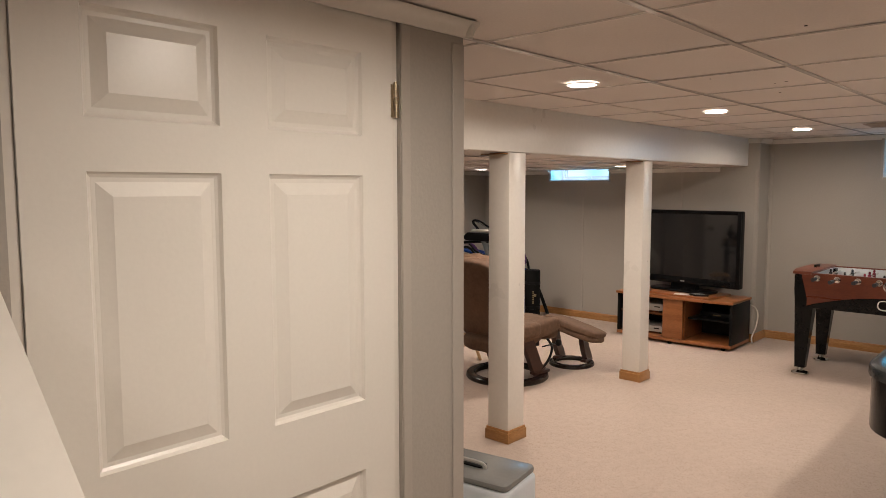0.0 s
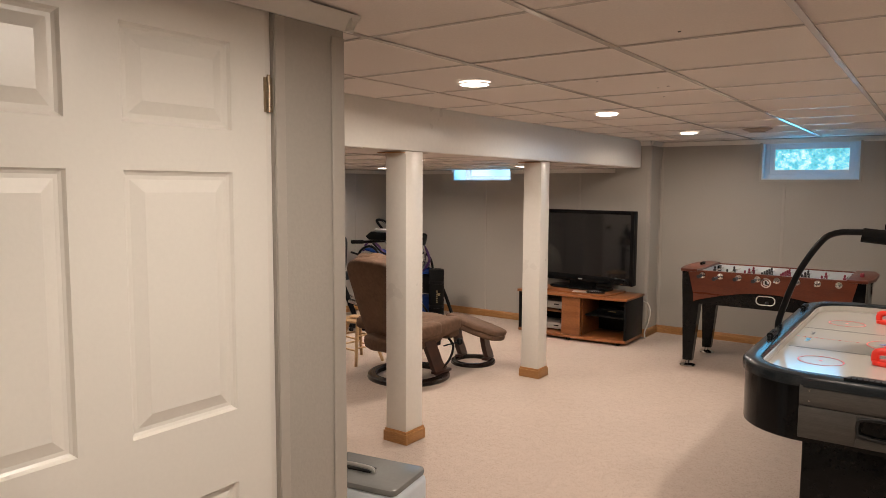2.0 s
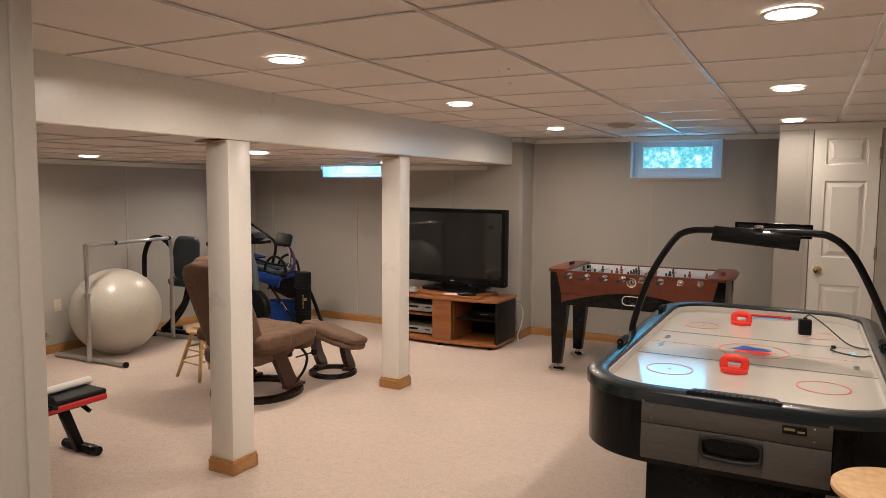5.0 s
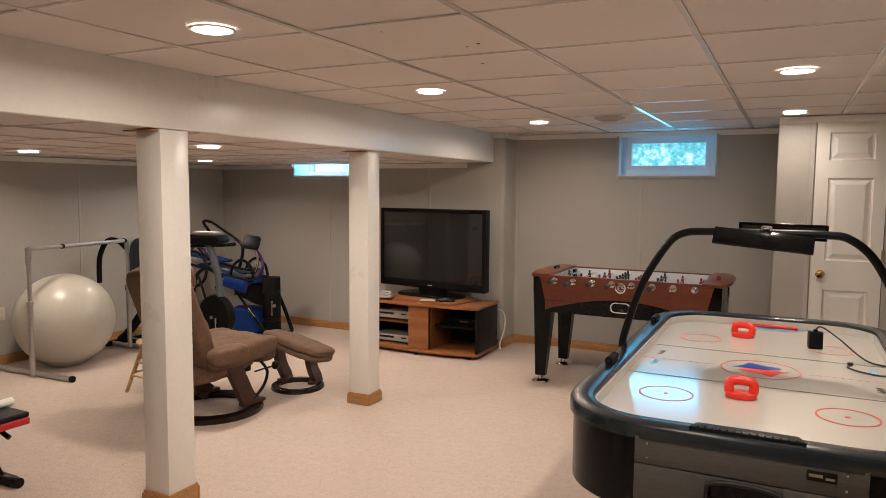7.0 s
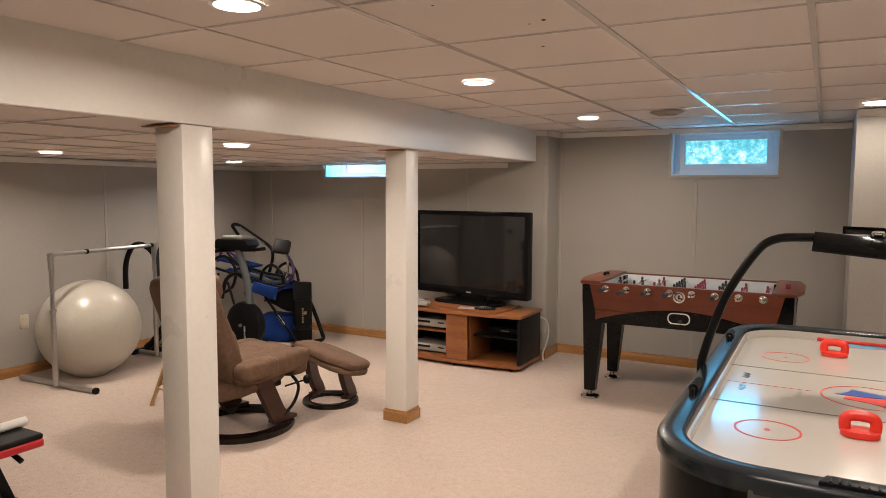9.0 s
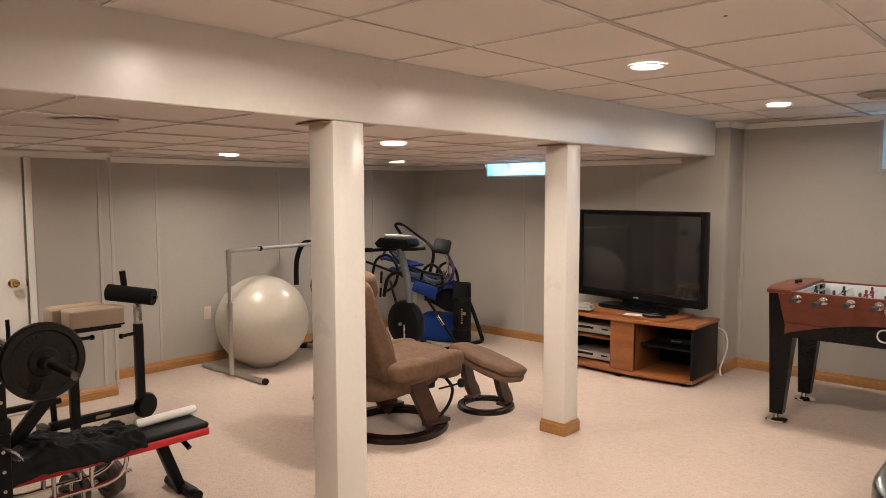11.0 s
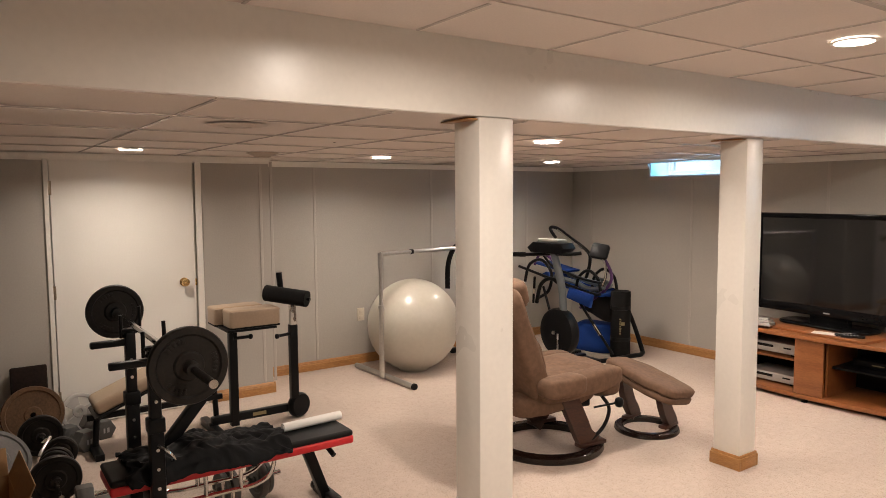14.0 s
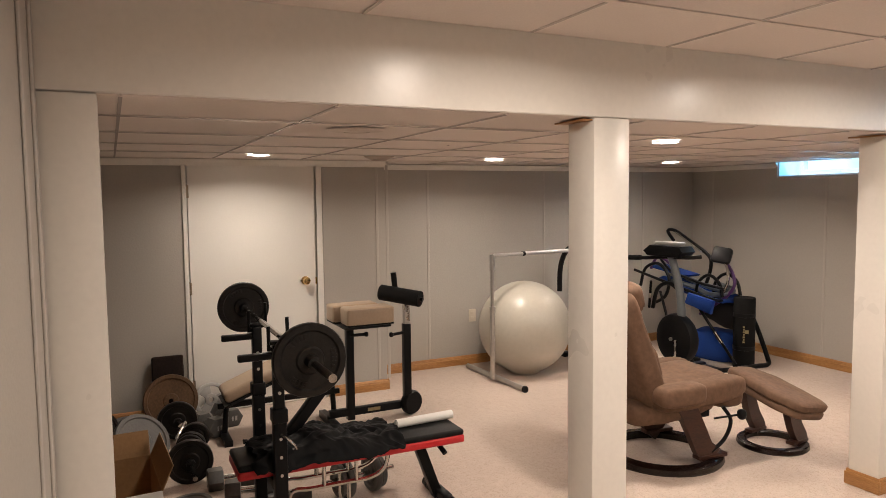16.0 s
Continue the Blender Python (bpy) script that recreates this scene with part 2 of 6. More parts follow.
    def pillow(self, c, s, power=0.5, m=None, seg=28, lump=0.0, pz=None, crease=0.0):
        """A stuffed, rounded block."""
        r = bmesh.ops.create_uvsphere(self.bm, u_segments=seg, v_segments=seg // 2, radius=1)
        pz = power if pz is None else pz
        for v in r["verts"]:
            x, y, z = v.co
            h = max(1e-6, math.hypot(x, y))
            cz = abs(z) ** pz * (1 if z >= 0 else -1)
            ch = min(1.0, h) ** pz
            cx, cy = x / h, y / h
            v.co = Vector((ch * abs(cx) ** power * (1 if cx >= 0 else -1) * s[0] / 2, ch * abs(cy) ** power * (1 if cy >= 0 else -1) * s[1] / 2, cz * s[2] / 2))
            if lump:
                v.co += v.co.normalized() * (lump * noise.noise(v.co * 9) - crease * max(0.0, 0.16 - abs(noise.noise(v.co * 11 + Vector((3, 1, 7))))) * 6)
            v.co += Vector(c)
        return self._finish(r["verts"], m)

    def make(self, name, material, parent=None, sharp=35):
        me = bpy.data.meshes.new(name)
        bmesh.ops.recalc_face_normals(self.bm, faces=self.bm.faces)
        self.bm.to_mesh(me)
        self.bm.free()
        for p in me.polygons:
            p.use_smooth = True
        me.set_sharp_from_angle(angle=radians(sharp))
        for one in material if isinstance(material, (list, tuple)) else (material,):
            me.materials.append(one)
        ob = new(name, me)
        if parent is not None:
            ob.parent = parent
        return ob


def each(shape, name, material, parent=None):
    """One object for every separate piece gathered in a shape."""
    left, made = set(shape.bm.verts), []
    for first in list(shape.bm.verts):
        if first not in left:
            continue
        left.discard(first)
        todo, isle = [first], set()
        while todo:
            v = todo.pop()
            isle.add(v)
            for ed in v.link_edges:
                o = ed.other_vert(v)
                if o in left:
                    left.discard(o)
                    todo.append(o)
        made.append(isle)
    index = {v: i for i, isle in enumerate(made) for v in isle}
    groups = [[] for _ in made]
    for f in shape.bm.faces:
        groups[index[f.verts[0]]].append(f)
    obs = []
    for fs in groups:
        one = Shape()
        seen = {}
        for f in fs:
            for v in f.verts:
                if v not in seen:
                    seen[v] = one.bm.verts.new(v.co)
            one.bm.faces.new([seen[v] for v in f.verts])
        obs.append(one.make(name, material, parent))
    obs.sort(key=lambda o: o.name)
    shape.bm.free()
    return obs


def base(name, x, y, z, rz, label, category, group=""):
    """An Empty at a thing's base, which its parts hang from."""
    e = new(name)
    e.empty_display_size = 0.1
    e.matrix_basis = pose(x, y, z, 0, 0, rz)
    return tagged(e, label, category, group)


def share(ob, name, parent, m):
    """Another piece on the same mesh."""
    o = new(name, ob.data)
    o.parent = parent
    o.matrix_basis = m
    return o


def setting(ob, label="", category=""):
    return tagged(ob, label, category, kind="structure")


# ---- structure ----
FAR_L, FAR_R, LEFT, DOORX = 6.75, 7.08, -6.05, -5.61
JOGX, JOGY = -2.47, 3.08
CLX, CLY = -0.09, 6.15            # closet corner
RIGHT, BACK = 1.9, -2.4
SWX, SWY = -1.385, 0.980          # stair wall face and its end
BEAMX0, BEAMX1 = -2.86, -2.579
TH = 0.12

floor_ob = setting(Shape().span(LEFT - TH, RIGHT + TH, BACK - TH, FAR_R + TH, -0.1, 0.0).make("floor", CARPET),
                   "cream berber carpet with tan flecks over the whole basement floor", "carpet")


def wall(name, pieces, label):
    s = Shape()
    for p in pieces:
        s.span(*p)
    return setting(s.make(name, WALLP), label, "wall")


H = 2.3
GREY = "light grey vinyl panelled wall with narrow seam strips"
W2X0, W2X1, W2Z0 = -5.0, -4.16, 1.675       # high window beyond the beam
W1X0, W1X1, W1Z0, W1Z1 = -1.45, -0.60, 1.686, 2.085
wall_left = wall("wall_left", [(LEFT - TH, LEFT, JOGY, FAR_L, 0, H)], GREY)
wall_tv = wall("wall_tv", [(LEFT - TH, W2X0, FAR_L, FAR_L + TH, 0, H), (W2X1, JOGX, FAR_L, FAR_L + TH, 0, H), (W2X0, W2X1, FAR_L, FAR_L + TH, 0, W2Z0)], GREY)
wall_far = wall("wall_far", [(JOGX - TH, W1X0, FAR_R, FAR_R + TH, 0, H), (W1X1, RIGHT, FAR_R, FAR_R + TH, 0, H),
                             (W1X0, W1X1, FAR_R, FAR_R + TH, 0, W1Z0), (W1X0, W1X1, FAR_R, FAR_R + TH, W1Z1, H)], GREY)
wall_step = wall("wall_step", [(JOGX - TH, JOGX, FAR_L + TH, FAR_R, 0, H)], GREY)
wall_jog = wall("wall_jog", [(LEFT - TH, DOORX - TH, JOGY - TH, JOGY, 0, H)], GREY)
D2Y0, D2Y1, D2H = 1.622, 2.525, 1.768
wall_door = wall("wall_door", [(DOORX - TH, DOORX, BACK, D2Y0 - 0.02, 0, H), (DOORX - TH, DOORX, D2Y1 + 0.02, JOGY, 0, H), (DOORX - TH, DOORX, D2Y0 - 0.02, D2Y1 + 0.02, D2H + 0.01, H)], GREY)
C0, C1 = 0.155, 0.60
wall_closet = wall("wall_closet", [(CLX, C0 - 0.003, CLY, CLY + TH, 0, H), (C1 + 0.003, RIGHT, CLY, CLY + TH, 0, H), (C0 - 0.003, C1 + 0.003, CLY, CLY + TH, 2.052, H),
                                   (CLX, CLX + TH, CLY + TH, FAR_R, 0, H)], "light grey closet wall boxing out a corner")
wall_right = wall("wall_right", [(RIGHT, RIGHT + TH, BACK, FAR_R + TH, 0, H)], GREY)
wall_back = wall("wall_back", [(LEFT, RIGHT, BACK - TH, BACK, 0, H)], GREY)
D1Y0, D1Y1, D1H = -0.218, 0.700, 2.045
wall_stair = wall("wall_stair", [(SWX - TH, SWX, D1Y1 + 0.02, SWY, 0, H), (SWX - TH, SWX, BACK, D1Y0 - 0.02, 0, H), (SWX - TH, SWX, D1Y0 - 0.02, D1Y1 + 0.02, D1H + 0.012, H),
                                 (BEAMX1 + 0.02, SWX - TH, SWY - TH, SWY, 0, H)], "grey panelled stair wall beside the white door")


def battens(parent, rows):
    """Seam strips: x, y, face direction ('x' or 'y', sign), from z0 to z1."""
    for x, y, axis, sign, z0, z1, w in rows:
        s = Shape()
        if axis == "x":
            s.span(x if sign > 0 else x - 0.006, x + 0.006 if sign > 0 else x, y - w / 2, y + w / 2, z0, z1, 0.002)
        else:
            s.span(x - w / 2, x + w / 2, y if sign > 0 else y - 0.006, y + 0.006 if sign > 0 else y, z0, z1, 0.002)
        s.make("seam_strip", BATTEN, parent)


battens(wall_left, [(LEFT, y, "x", 1, 0.09, LOW - 0.03, 0.022) for y in (3.65, 4.86, 6.07)])
battens(wall_tv, [(x, FAR_L, "y", -1, 0.09, LOW - 0.03, 0.022) for x in (-5.77, -3.27)] + [(-4.51, FAR_L, "y", -1, 0.09, W2Z0 - 0.03, 0.022)])
battens(wall_tv, [(JOGX - 0.015, FAR_L, "y", -1, 0.09, LOW - 0.03, 0.03)])
battens(wall_step, [(JOGX, FAR_L + 0.015, "x", 1, 0.09, CEIL - 0.03, 0.03), (JOGX, FAR_R - 0.015, "x", 1, 0.09, CEIL - 0.03, 0.03)])
battens(wall_far, [(-1.236, FAR_R, "y", -1, 0.09, W1Z0 - 0.045, 0.03), (JOGX + 0.02, FAR_R, "y", -1, 0.09, CEIL - 0.03, 0.03)])
battens(wall_door, [(DOORX, y, "x", 1, 0.09, LOW - 0.03, 0.022) for y in (3.014, 3.098, 0.40)])
battens(wall_closet, [(C0 - 0.021, CLY, "y", -1, 0.0, CEIL - 0.03, 0.032)])
battens(wall_stair, [(SWX, SWY - 0.026, "x", 1, 0.0, 2.02, 0.05), (SWX, D1Y1 + 0.038, "x", 1, 0.0, 2.04, 0.034)])
battens(wall_stair, [(SWX - 0.03, SWY, "y", 1, 0.0, 2.02, 0.05), (-2.2, SWY, "y", 1, 0.0, 2.02, 0.04), (BEAMX1 + 0.14, SWY, "y", 1, 0.0, 2.02, 0.05)])


def baseboard(name, runs):
    """Oak base moulding along wall faces: (x0, y0, x1, y1, nx, ny)."""
    s = Shape()
    prof = [(0, 0), (0.014, 0), (0.014, 0.052), (0.011, 0.060), (0.011, 0.066), (0.006, 0.078), (0.0, 0.082)]
    for x0, y0, x1, y1, nx, ny in runs:
        ring = []
        for x, y in ((x0, y0), (x1, y1)):
            ring.append([s.bm.verts.new((x + nx * (d + 0.001), y + ny * (d + 0.001), z + 0.001)) for d, z in prof])
        A, B = ring
        n = len(prof)
        for k in range(n):
            s.bm.faces.new((A[k], A[(k + 1) % n], B[(k + 1) % n], B[k]))
        s.bm.faces.new(A)
        s.bm.faces.new(B[::-1])
    return setting(s.make(name, OAK, sharp=20), "honey oak base moulding along the foot of the walls", "baseboard")


baseboard("baseboard", [
    (LEFT, JOGY, LEFT, FAR_L, 1, 0), (LEFT, FAR_L, JOGX + 0.014, FAR_L, 0, -1), (JOGX, FAR_L - 0.014, JOGX, FAR_R, 1, 0), (JOGX, FAR_R, CLX, FAR_R, 0, -1),
    (DOORX, D2Y1 + 0.075, DOORX, JOGY + 0.014, 1, 0), (LEFT, JOGY, DOORX + 0.014, JOGY, 0, 1), (DOORX, BACK, DOORX, D2Y0 - 0.075, 1, 0),
    (CLX, FAR_R, CLX, CLY - 0.014, -1, 0), (CLX - 0.014, CLY, C0 - 0.075, CLY, 0, -1), (C1 + 0.075, CLY, RIGHT, CLY, 0, -1)])


# ---- ceilings ----
def ceiling(name, x0, x1, y0, y1, z, xs, ys, label, marks=()):
    """Lay-in tiles of 0.61 m in a grid of bars."""
    s = Shape()
    X = [x0] + [x for x in sorted(xs) if x0 + 0.03 < x < x1 - 0.03] + [x1]
    Y = [y0] + [y for y in ys if y0 + 0.03 < y < y1 - 0.03] + [y1]
    rnd = random.Random(5)
    for a, b in zip(X, X[1:]):
        for c, d in zip(Y, Y[1:]):
            n0 = len(s.bm.faces)
            g = 0.0014
            dz = rnd.choice((0, 0, 0, 0, 0, 0, 0.0015))
            s.span(a + g, b - g, c + g, d - g, z + 0.0043 + dz, z + 0.022, 0.0016)
    s.bm.faces.ensure_lookup_table()
    nt = len(s.bm.faces)
    for x in X[1:-1]:
        s.span(x - 0.011, x + 0.011, y0, y1, z - 0.001, z + 0.0035)
    for y in Y[1:-1]:
        for a, b in zip(X, X[1:]):
            s.span(a + 0.0115, b - 0.0115, y - 0.0055, y + 0.0055, z + 0.0005, z + 0.0042)
    s.span(x0, x1, y0, y1, z + 0.03, z + 0.05)
    nb = len(s.bm.faces)
    for mx, my, mr in marks:
        s.lathe([(0, 0.0), (mr, 0.0), (mr, 0.002), (0, 0.002)], 10, pose(mx, my, z + 0.0032))
    s.bm.faces.ensure_lookup_table()
    for i, f in enumerate(s.bm.faces):
        f.material_index = 0 if i < nt else 1 if i < nb else 2
    return setting(s.make(name, (TILE, TBAR, RUSTY)), label, "ceiling")


ceiling("ceiling_main", BEAMX1, RIGHT, BACK, FAR_R, CEIL, [-0.92 + 0.612 * k for k in range(-3, 6)], [1.870 + 0.613 * k for k in range(-7, 10)],
        "off-white suspended ceiling of square lay-in tiles",
        [(-1.07, 2.92, 0.008), (-1.217, 3.305, 0.007), (-0.663, 1.757, 0.005), (-1.13, 2.95, 0.004), (-1.30, 2.60, 0.004)])
ceiling("ceiling_low", LEFT, BEAMX1 - 0.0125, BACK, FAR_L, LOW, [-3.075 - 0.612 * k for k in range(6)], [1.79 + 0.612 * k for k in range(-7, 9)],
        "lower suspended tile ceiling beyond the beam", [(-4.0, 2.855, 0.007)])
# beam casing
bs_ = Shape().span(BEAMX0, BEAMX1 - 0.013, BACK, FAR_L - 0.002, LOW + 0.055, CEIL + 0.06)
beam = setting(bs_.make("ceiling_beam", WHITE), "long white painted beam casing under the ceiling", "beam")
Shape().span(BEAMX1 - 0.012, BEAMX1, BACK, FAR_L - 0.002, LOW + 0.007, CEIL + 0.06, 0.003).make("beam_face", WHITE, beam)


def crown(name, runs):
    """Small cove moulding under the ceiling: (x0, y0, x1, y1, nx, ny, top)."""
    s = Shape()
    prof = [(0, -0.045), (0.006, -0.045), (0.010, -0.034), (0.022, -0.016), (0.034, -0.008), (0.036, 0), (0, 0)]
    for x0, y0, x1, y1, nx, ny, top in runs:
        ring = [[s.bm.verts.new((x + nx * (d + 0.001), y + ny * (d + 0.001), top + z - 0.002)) for d, z in prof] for x, y in ((x0, y0), (x1, y1))]
        A, B = ring
        n = len(prof)
        for k in range(n):
            s.bm.faces.new((A[k], A[(k + 1) % n], B[(k + 1) % n], B[k]))
        s.bm.faces.new(A)
        s.bm.faces.new(B[::-1])
    return setting(s.make(name, WHITE, sharp=50), "narrow off-white moulding where walls meet the ceiling", "trim")


crown("ceiling_trim", [(LEFT, JOGY, LEFT, FAR_L, 1, 0, LOW), (LEFT, FAR_L, W2X0, FAR_L, 0, -1, LOW), (W2X1, FAR_L, BEAMX0, FAR_L, 0, -1, LOW),
                       (DOORX, BACK, DOORX, JOGY, 1, 0, LOW), (LEFT, JOGY, DOORX, JOGY, 0, 1, LOW),
                       (JOGX, FAR_L, JOGX, FAR_R, 1, 0, CEIL), (BEAMX1, FAR_L, JOGX, FAR_L, 0, -1, CEIL), (JOGX, FAR_R, CLX, FAR_R, 0, -1, CEIL), (CLX, CLY, RIGHT, CLY, 0, -1, CEIL)])
crown("stair_wall_trim", [(SWX, BACK, SWX, SWY + 0.036, 1, 0, CEIL), (BEAMX1, SWY, SWX + 0.036, SWY, 0, 1, CEIL)])


# ---- posts ----
def support_post(x0, x1, y0, y1, shim=True):
    e = base("support_post", (x0 + x1) / 2, (y0 + y1) / 2, 0, 0, "square white painted support post with oak base trim", "post", "white posts under the beam")
    w, d = x1 - x0, y1 - y0
    Shape().box((0, 0, (LOW + 0.003) / 2), (w, d, LOW + 0.003), 0.003).make("shaft", WHITE, e)
    t = Shape()
    for sx, sy in ((1, 0), (-1, 0), (0, 1), (0, -1)):
        cx, cy = sx * (w / 2 + 0.007), sy * (d / 2 + 0.007)
        t.box((cx, cy, 0.034), (0.013 if sx else w + 0.027, 0.013 if sy else d, 0.066), 0.002)
        t.box((sx * (w / 2 + 0.004), sy * (d / 2 + 0.004), 0.074), (0.008 if sx else w + 0.016, 0.008 if sy else d, 0.016), 0.002)
    t.make("base_trim", OAK, e)
    if shim:
        Shape().box((-0.02, -d / 2 - 0.02, LOW - 0.004), (w + 0.02, 0.05, 0.006), 0.001).make("shim", OAK, e)
    return e


support_post(-2.732, -2.573, 2.757, 2.922)
support_post(-2.786, -2.626, 4.585, 4.735)
support_post(-2.735, -2.577, 0.963, 1.120)


# ---- doors ----
def six_panel_door(name, w, h, cols, rows, label, thick=0.035):
    """Moulded panel door leaf: w along local x, face towards -y. cols, rows: spans of the panels."""
    e = new(name)
    tagged(e, label, "door", kind="structure")
    s = Shape()
    xs = [0] + [v for c in cols for v in c] + [w]
    zs = [0] + [v for r in rows for v in r] + [h]
    for i in range(len(xs) - 1):
        for j in range(len(zs) - 1):
            if i % 2 == 1 and j % 2 == 1:
                continue
            s.span(xs[i], xs[i + 1], 0, thick, zs[j], zs[j + 1])
    s.make("leaf", DOORW, e)
    for a, b in cols:
        for c, d in rows:
            p = Shape()
            loops = []
            for ins, dep in ((0, 0.0), (0.005, 0.009), (0.011, 0.013), (0.020, 0.013), (0.046, 0.003), (0.049, 0.0015)):
                loops.append([p.bm.verts.new((x, dep, z)) for x, z in ((a + ins, c + ins), (b - ins, c + ins), (b - ins, d - ins), (a + ins, d - ins))])
            for A, B in zip(loops, loops[1:]):
                for k in range(4):
                    p.bm.faces.new((A[k], A[(k + 1) % 4], B[(k + 1) % 4], B[k]))
            p.bm.faces.new(loops[-1])
            p.make("panel", DOORW, e, sharp=12)
    return e


def knob(parent, m):
    s = Shape().lathe([(0.0, 0.0), (0.030, 0.0), (0.031, 0.004), (0.026, 0.008), (0.012, 0.010), (0.010, 0.028), (0.016, 0.034), (0.026, 0.042), (0.028, 0.052), (0.022, 0.062), (0.0, 0.066)], 28, m)
    return s.make("knob", BRASS, parent)


HINGEM = mat("tarnished_hinge_metal", (0.40, 0.33, 0.24), 0.34, 1.0, vary=0.2, fine=70, bump=0.05)


def hinge(parent, m):
    s = Shape()
    for k in range(5):
        s.rod(m @ Vector((0, 0, -0.045 + k * 0.018 + 0.0005)), m @ Vector((0, 0, -0.045 + (k + 1) * 0.018 - 0.0005)), 0.0065, seg=12)
    s.rod(m @ Vector((0, 0, 0.045)), m @ Vector((0, 0, 0.051)), 0.005, seg=12)
    s.box((0.009, 0.004, 0), (0.014, 0.002, 0.088), 0.0005, 1, m=m).box((-0.008, 0.0035, 0), (0.012, 0.002, 0.088), 0.0005, 1, m=m)
    return s.make("hinge", HINGEM, parent)


R6 = [(0.14, 0.832), (1.024, 1.626), (1.729, 1.942)]
door_1 = six_panel_door("door_1", D1Y1 - D1Y0 - 0.006, D1H, [(0.116, 0.398), (0.520, 0.804)], R6, "closed white six-panel door with steel hinges")
door_1.matrix_basis = pose(SWX - 0.006, D1Y0 + 0.003, 0.004, 0, 0, 90)
for hz in (1.832, 0.25):
    hinge(door_1, pose(D1Y1 - D1Y0 + 0.002, -0.004, hz - 0.004, 0, 0, 0))
Shape().span(SWX - 0.05, SWX - 0.012, D1Y1 - 0.001, D1Y1 + 0.0185, 0, D1H + 0.01).span(SWX - 0.05, SWX - 0.012, D1Y0 - 0.0185, D1Y0 + 0.001, 0, D1H + 0.01).make("jamb", WHITE, wall_stair)
cl_rows = [(0.14, 0.845), (1.056, 1.647), (1.77, 1.967)]
door_2 = six_panel_door("door_2", C1 - C0 - 0.003, 2.045, [(0.085, 0.365)], cl_rows, "narrow white panelled closet door with a brass knob")
door_2.matrix_basis = pose(C0 + 0.0015, CLY + 0.003, 0.004)
knob(door_2, pose(0.065, 0, 0.955, 90, 0, 0))
for hz in (1.85, 1.1, 0.25):
    hinge(door_2, pose(C1 - C0 + 0.002, -0.004, hz))
# flat white door in the weight corner
door_3 = new("door_3")
tagged(door_3, "plain flat white door with a brass knob", "door", kind="structure")
Shape().span(-0.035, 0, 0.003, D2Y1 - D2Y0 - 0.003, 0.006, D2H, 0.002).make("leaf", DOORW, door_3)
door_3.matrix_basis = pose(DOORX - 0.004, D2Y0, 0)
knob(door_3, pose(0, D2Y1 - D2Y0 - 0.088, 0.912, 90, 0, 90))
for hz in (1.58, 0.90, 0.2):
    hinge(door_3, pose(0.004, -0.004, hz, 0, 0, 90))
Shape().box((0.002, D2Y1 - D2Y0 - 0.003, 0.905), (0.006, 0.012, 0.05), 0.001).make("latch_plate", BRASS, door_3)
tr = Shape()
for a, b in ((D2Y0 - 0.034, D2Y0 - 0.006), (D2Y1 + 0.006, D2Y1 + 0.05)):
    tr.span(DOORX + 0.001, DOORX + 0.014, a, b, 0, LOW - 0.04, 0.003)
tr.span(DOORX - TH, DOORX - 0.045, D2Y0 - 0.0195, D2Y0 + 0.012, 0, D2H).span(DOORX - TH, DOORX - 0.045, D2Y1 - 0.012, D2Y1 + 0.0195, 0, D2H)
setting(tr.make("flat_door_trim", WHITE), "thin off-white casing beside the flat door", "trim")


# ---- windows ----
def basement_window(name, x0, x1, z0, z1, y, depth, f, label):
    """Vinyl hopper window set back in the wall: opening, jambs, sash, pane."""
    e = new(name)
    tagged(e, label, "window", kind="structure")
    j = Shape()
    yb = y + depth
    j.span(x0, x0 + 0.012, y - 0.002, yb, z0, z1).span(x1 - 0.012, x1, y - 0.002, yb, z0, z1).span(x0 + 0.012, x1 - 0.012, y - 0.002, yb, z0, z0 + 0.012).span(x0 + 0.012, x1 - 0.012, y - 0.002, yb, z1 - 0.01, z1)
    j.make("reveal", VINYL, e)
    fr = Shape()
    a, b, c, d = x0 + 0.012, x1 - 0.012, z0 + 0.012, z1 - 0.01
    for w, yy, t in ((f * 0.5, yb - 0.075, 0.07), (f, yb - 0.06, 0.045)):
        fr.span(a, a + w, yy, yy + t, c, d, 0.003).span(b - w, b, yy, yy + t, c, d, 0.003).span(a + w, b - w, yy, yy + t, c, c + w, 0.003).span(a + w, b - w, yy, yy + t, d - w, d, 0.003)
    fr.box(((a + b) / 2, yb - 0.08, c + f * 0.55), (0.05, 0.012, 0.018), 0.003)
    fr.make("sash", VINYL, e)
    g = Shape().span(a + f - 0.005, b - f + 0.005, yb - 0.036, yb - 0.030, c + f - 0.005, d - f + 0.005).make("pane", GLASS, e)
    g.visible_shadow = False
    return e


basement_window("window_1", W1X0, W1X1, W1Z0, W1Z1, FAR_R, 0.16, 0.085, "white vinyl basement window high on the wall, shrubs outside")
basement_window("window_2", W2X0, W2X1, W2Z0, 2.2, FAR_L, 0.34, 0.05, "white vinyl basement window in a deep recess under the ceiling")
tr = Shape()
for a, b, c, d in ((W1X0 - 0.022, W1X0 - 0.001, W1Z0 - 0.024, CEIL - 0.03), (W1X1 + 0.001, W1X1 + 0.022, W1Z0 - 0.024, CEIL - 0.03), (W1X0 - 0.001, W1X1 + 0.001, W1Z0 - 0.024, W1Z0 - 0.001)):
    tr.span(a, b, FAR_R - 0.012, FAR_R - 0.001, c, d, 0.002)
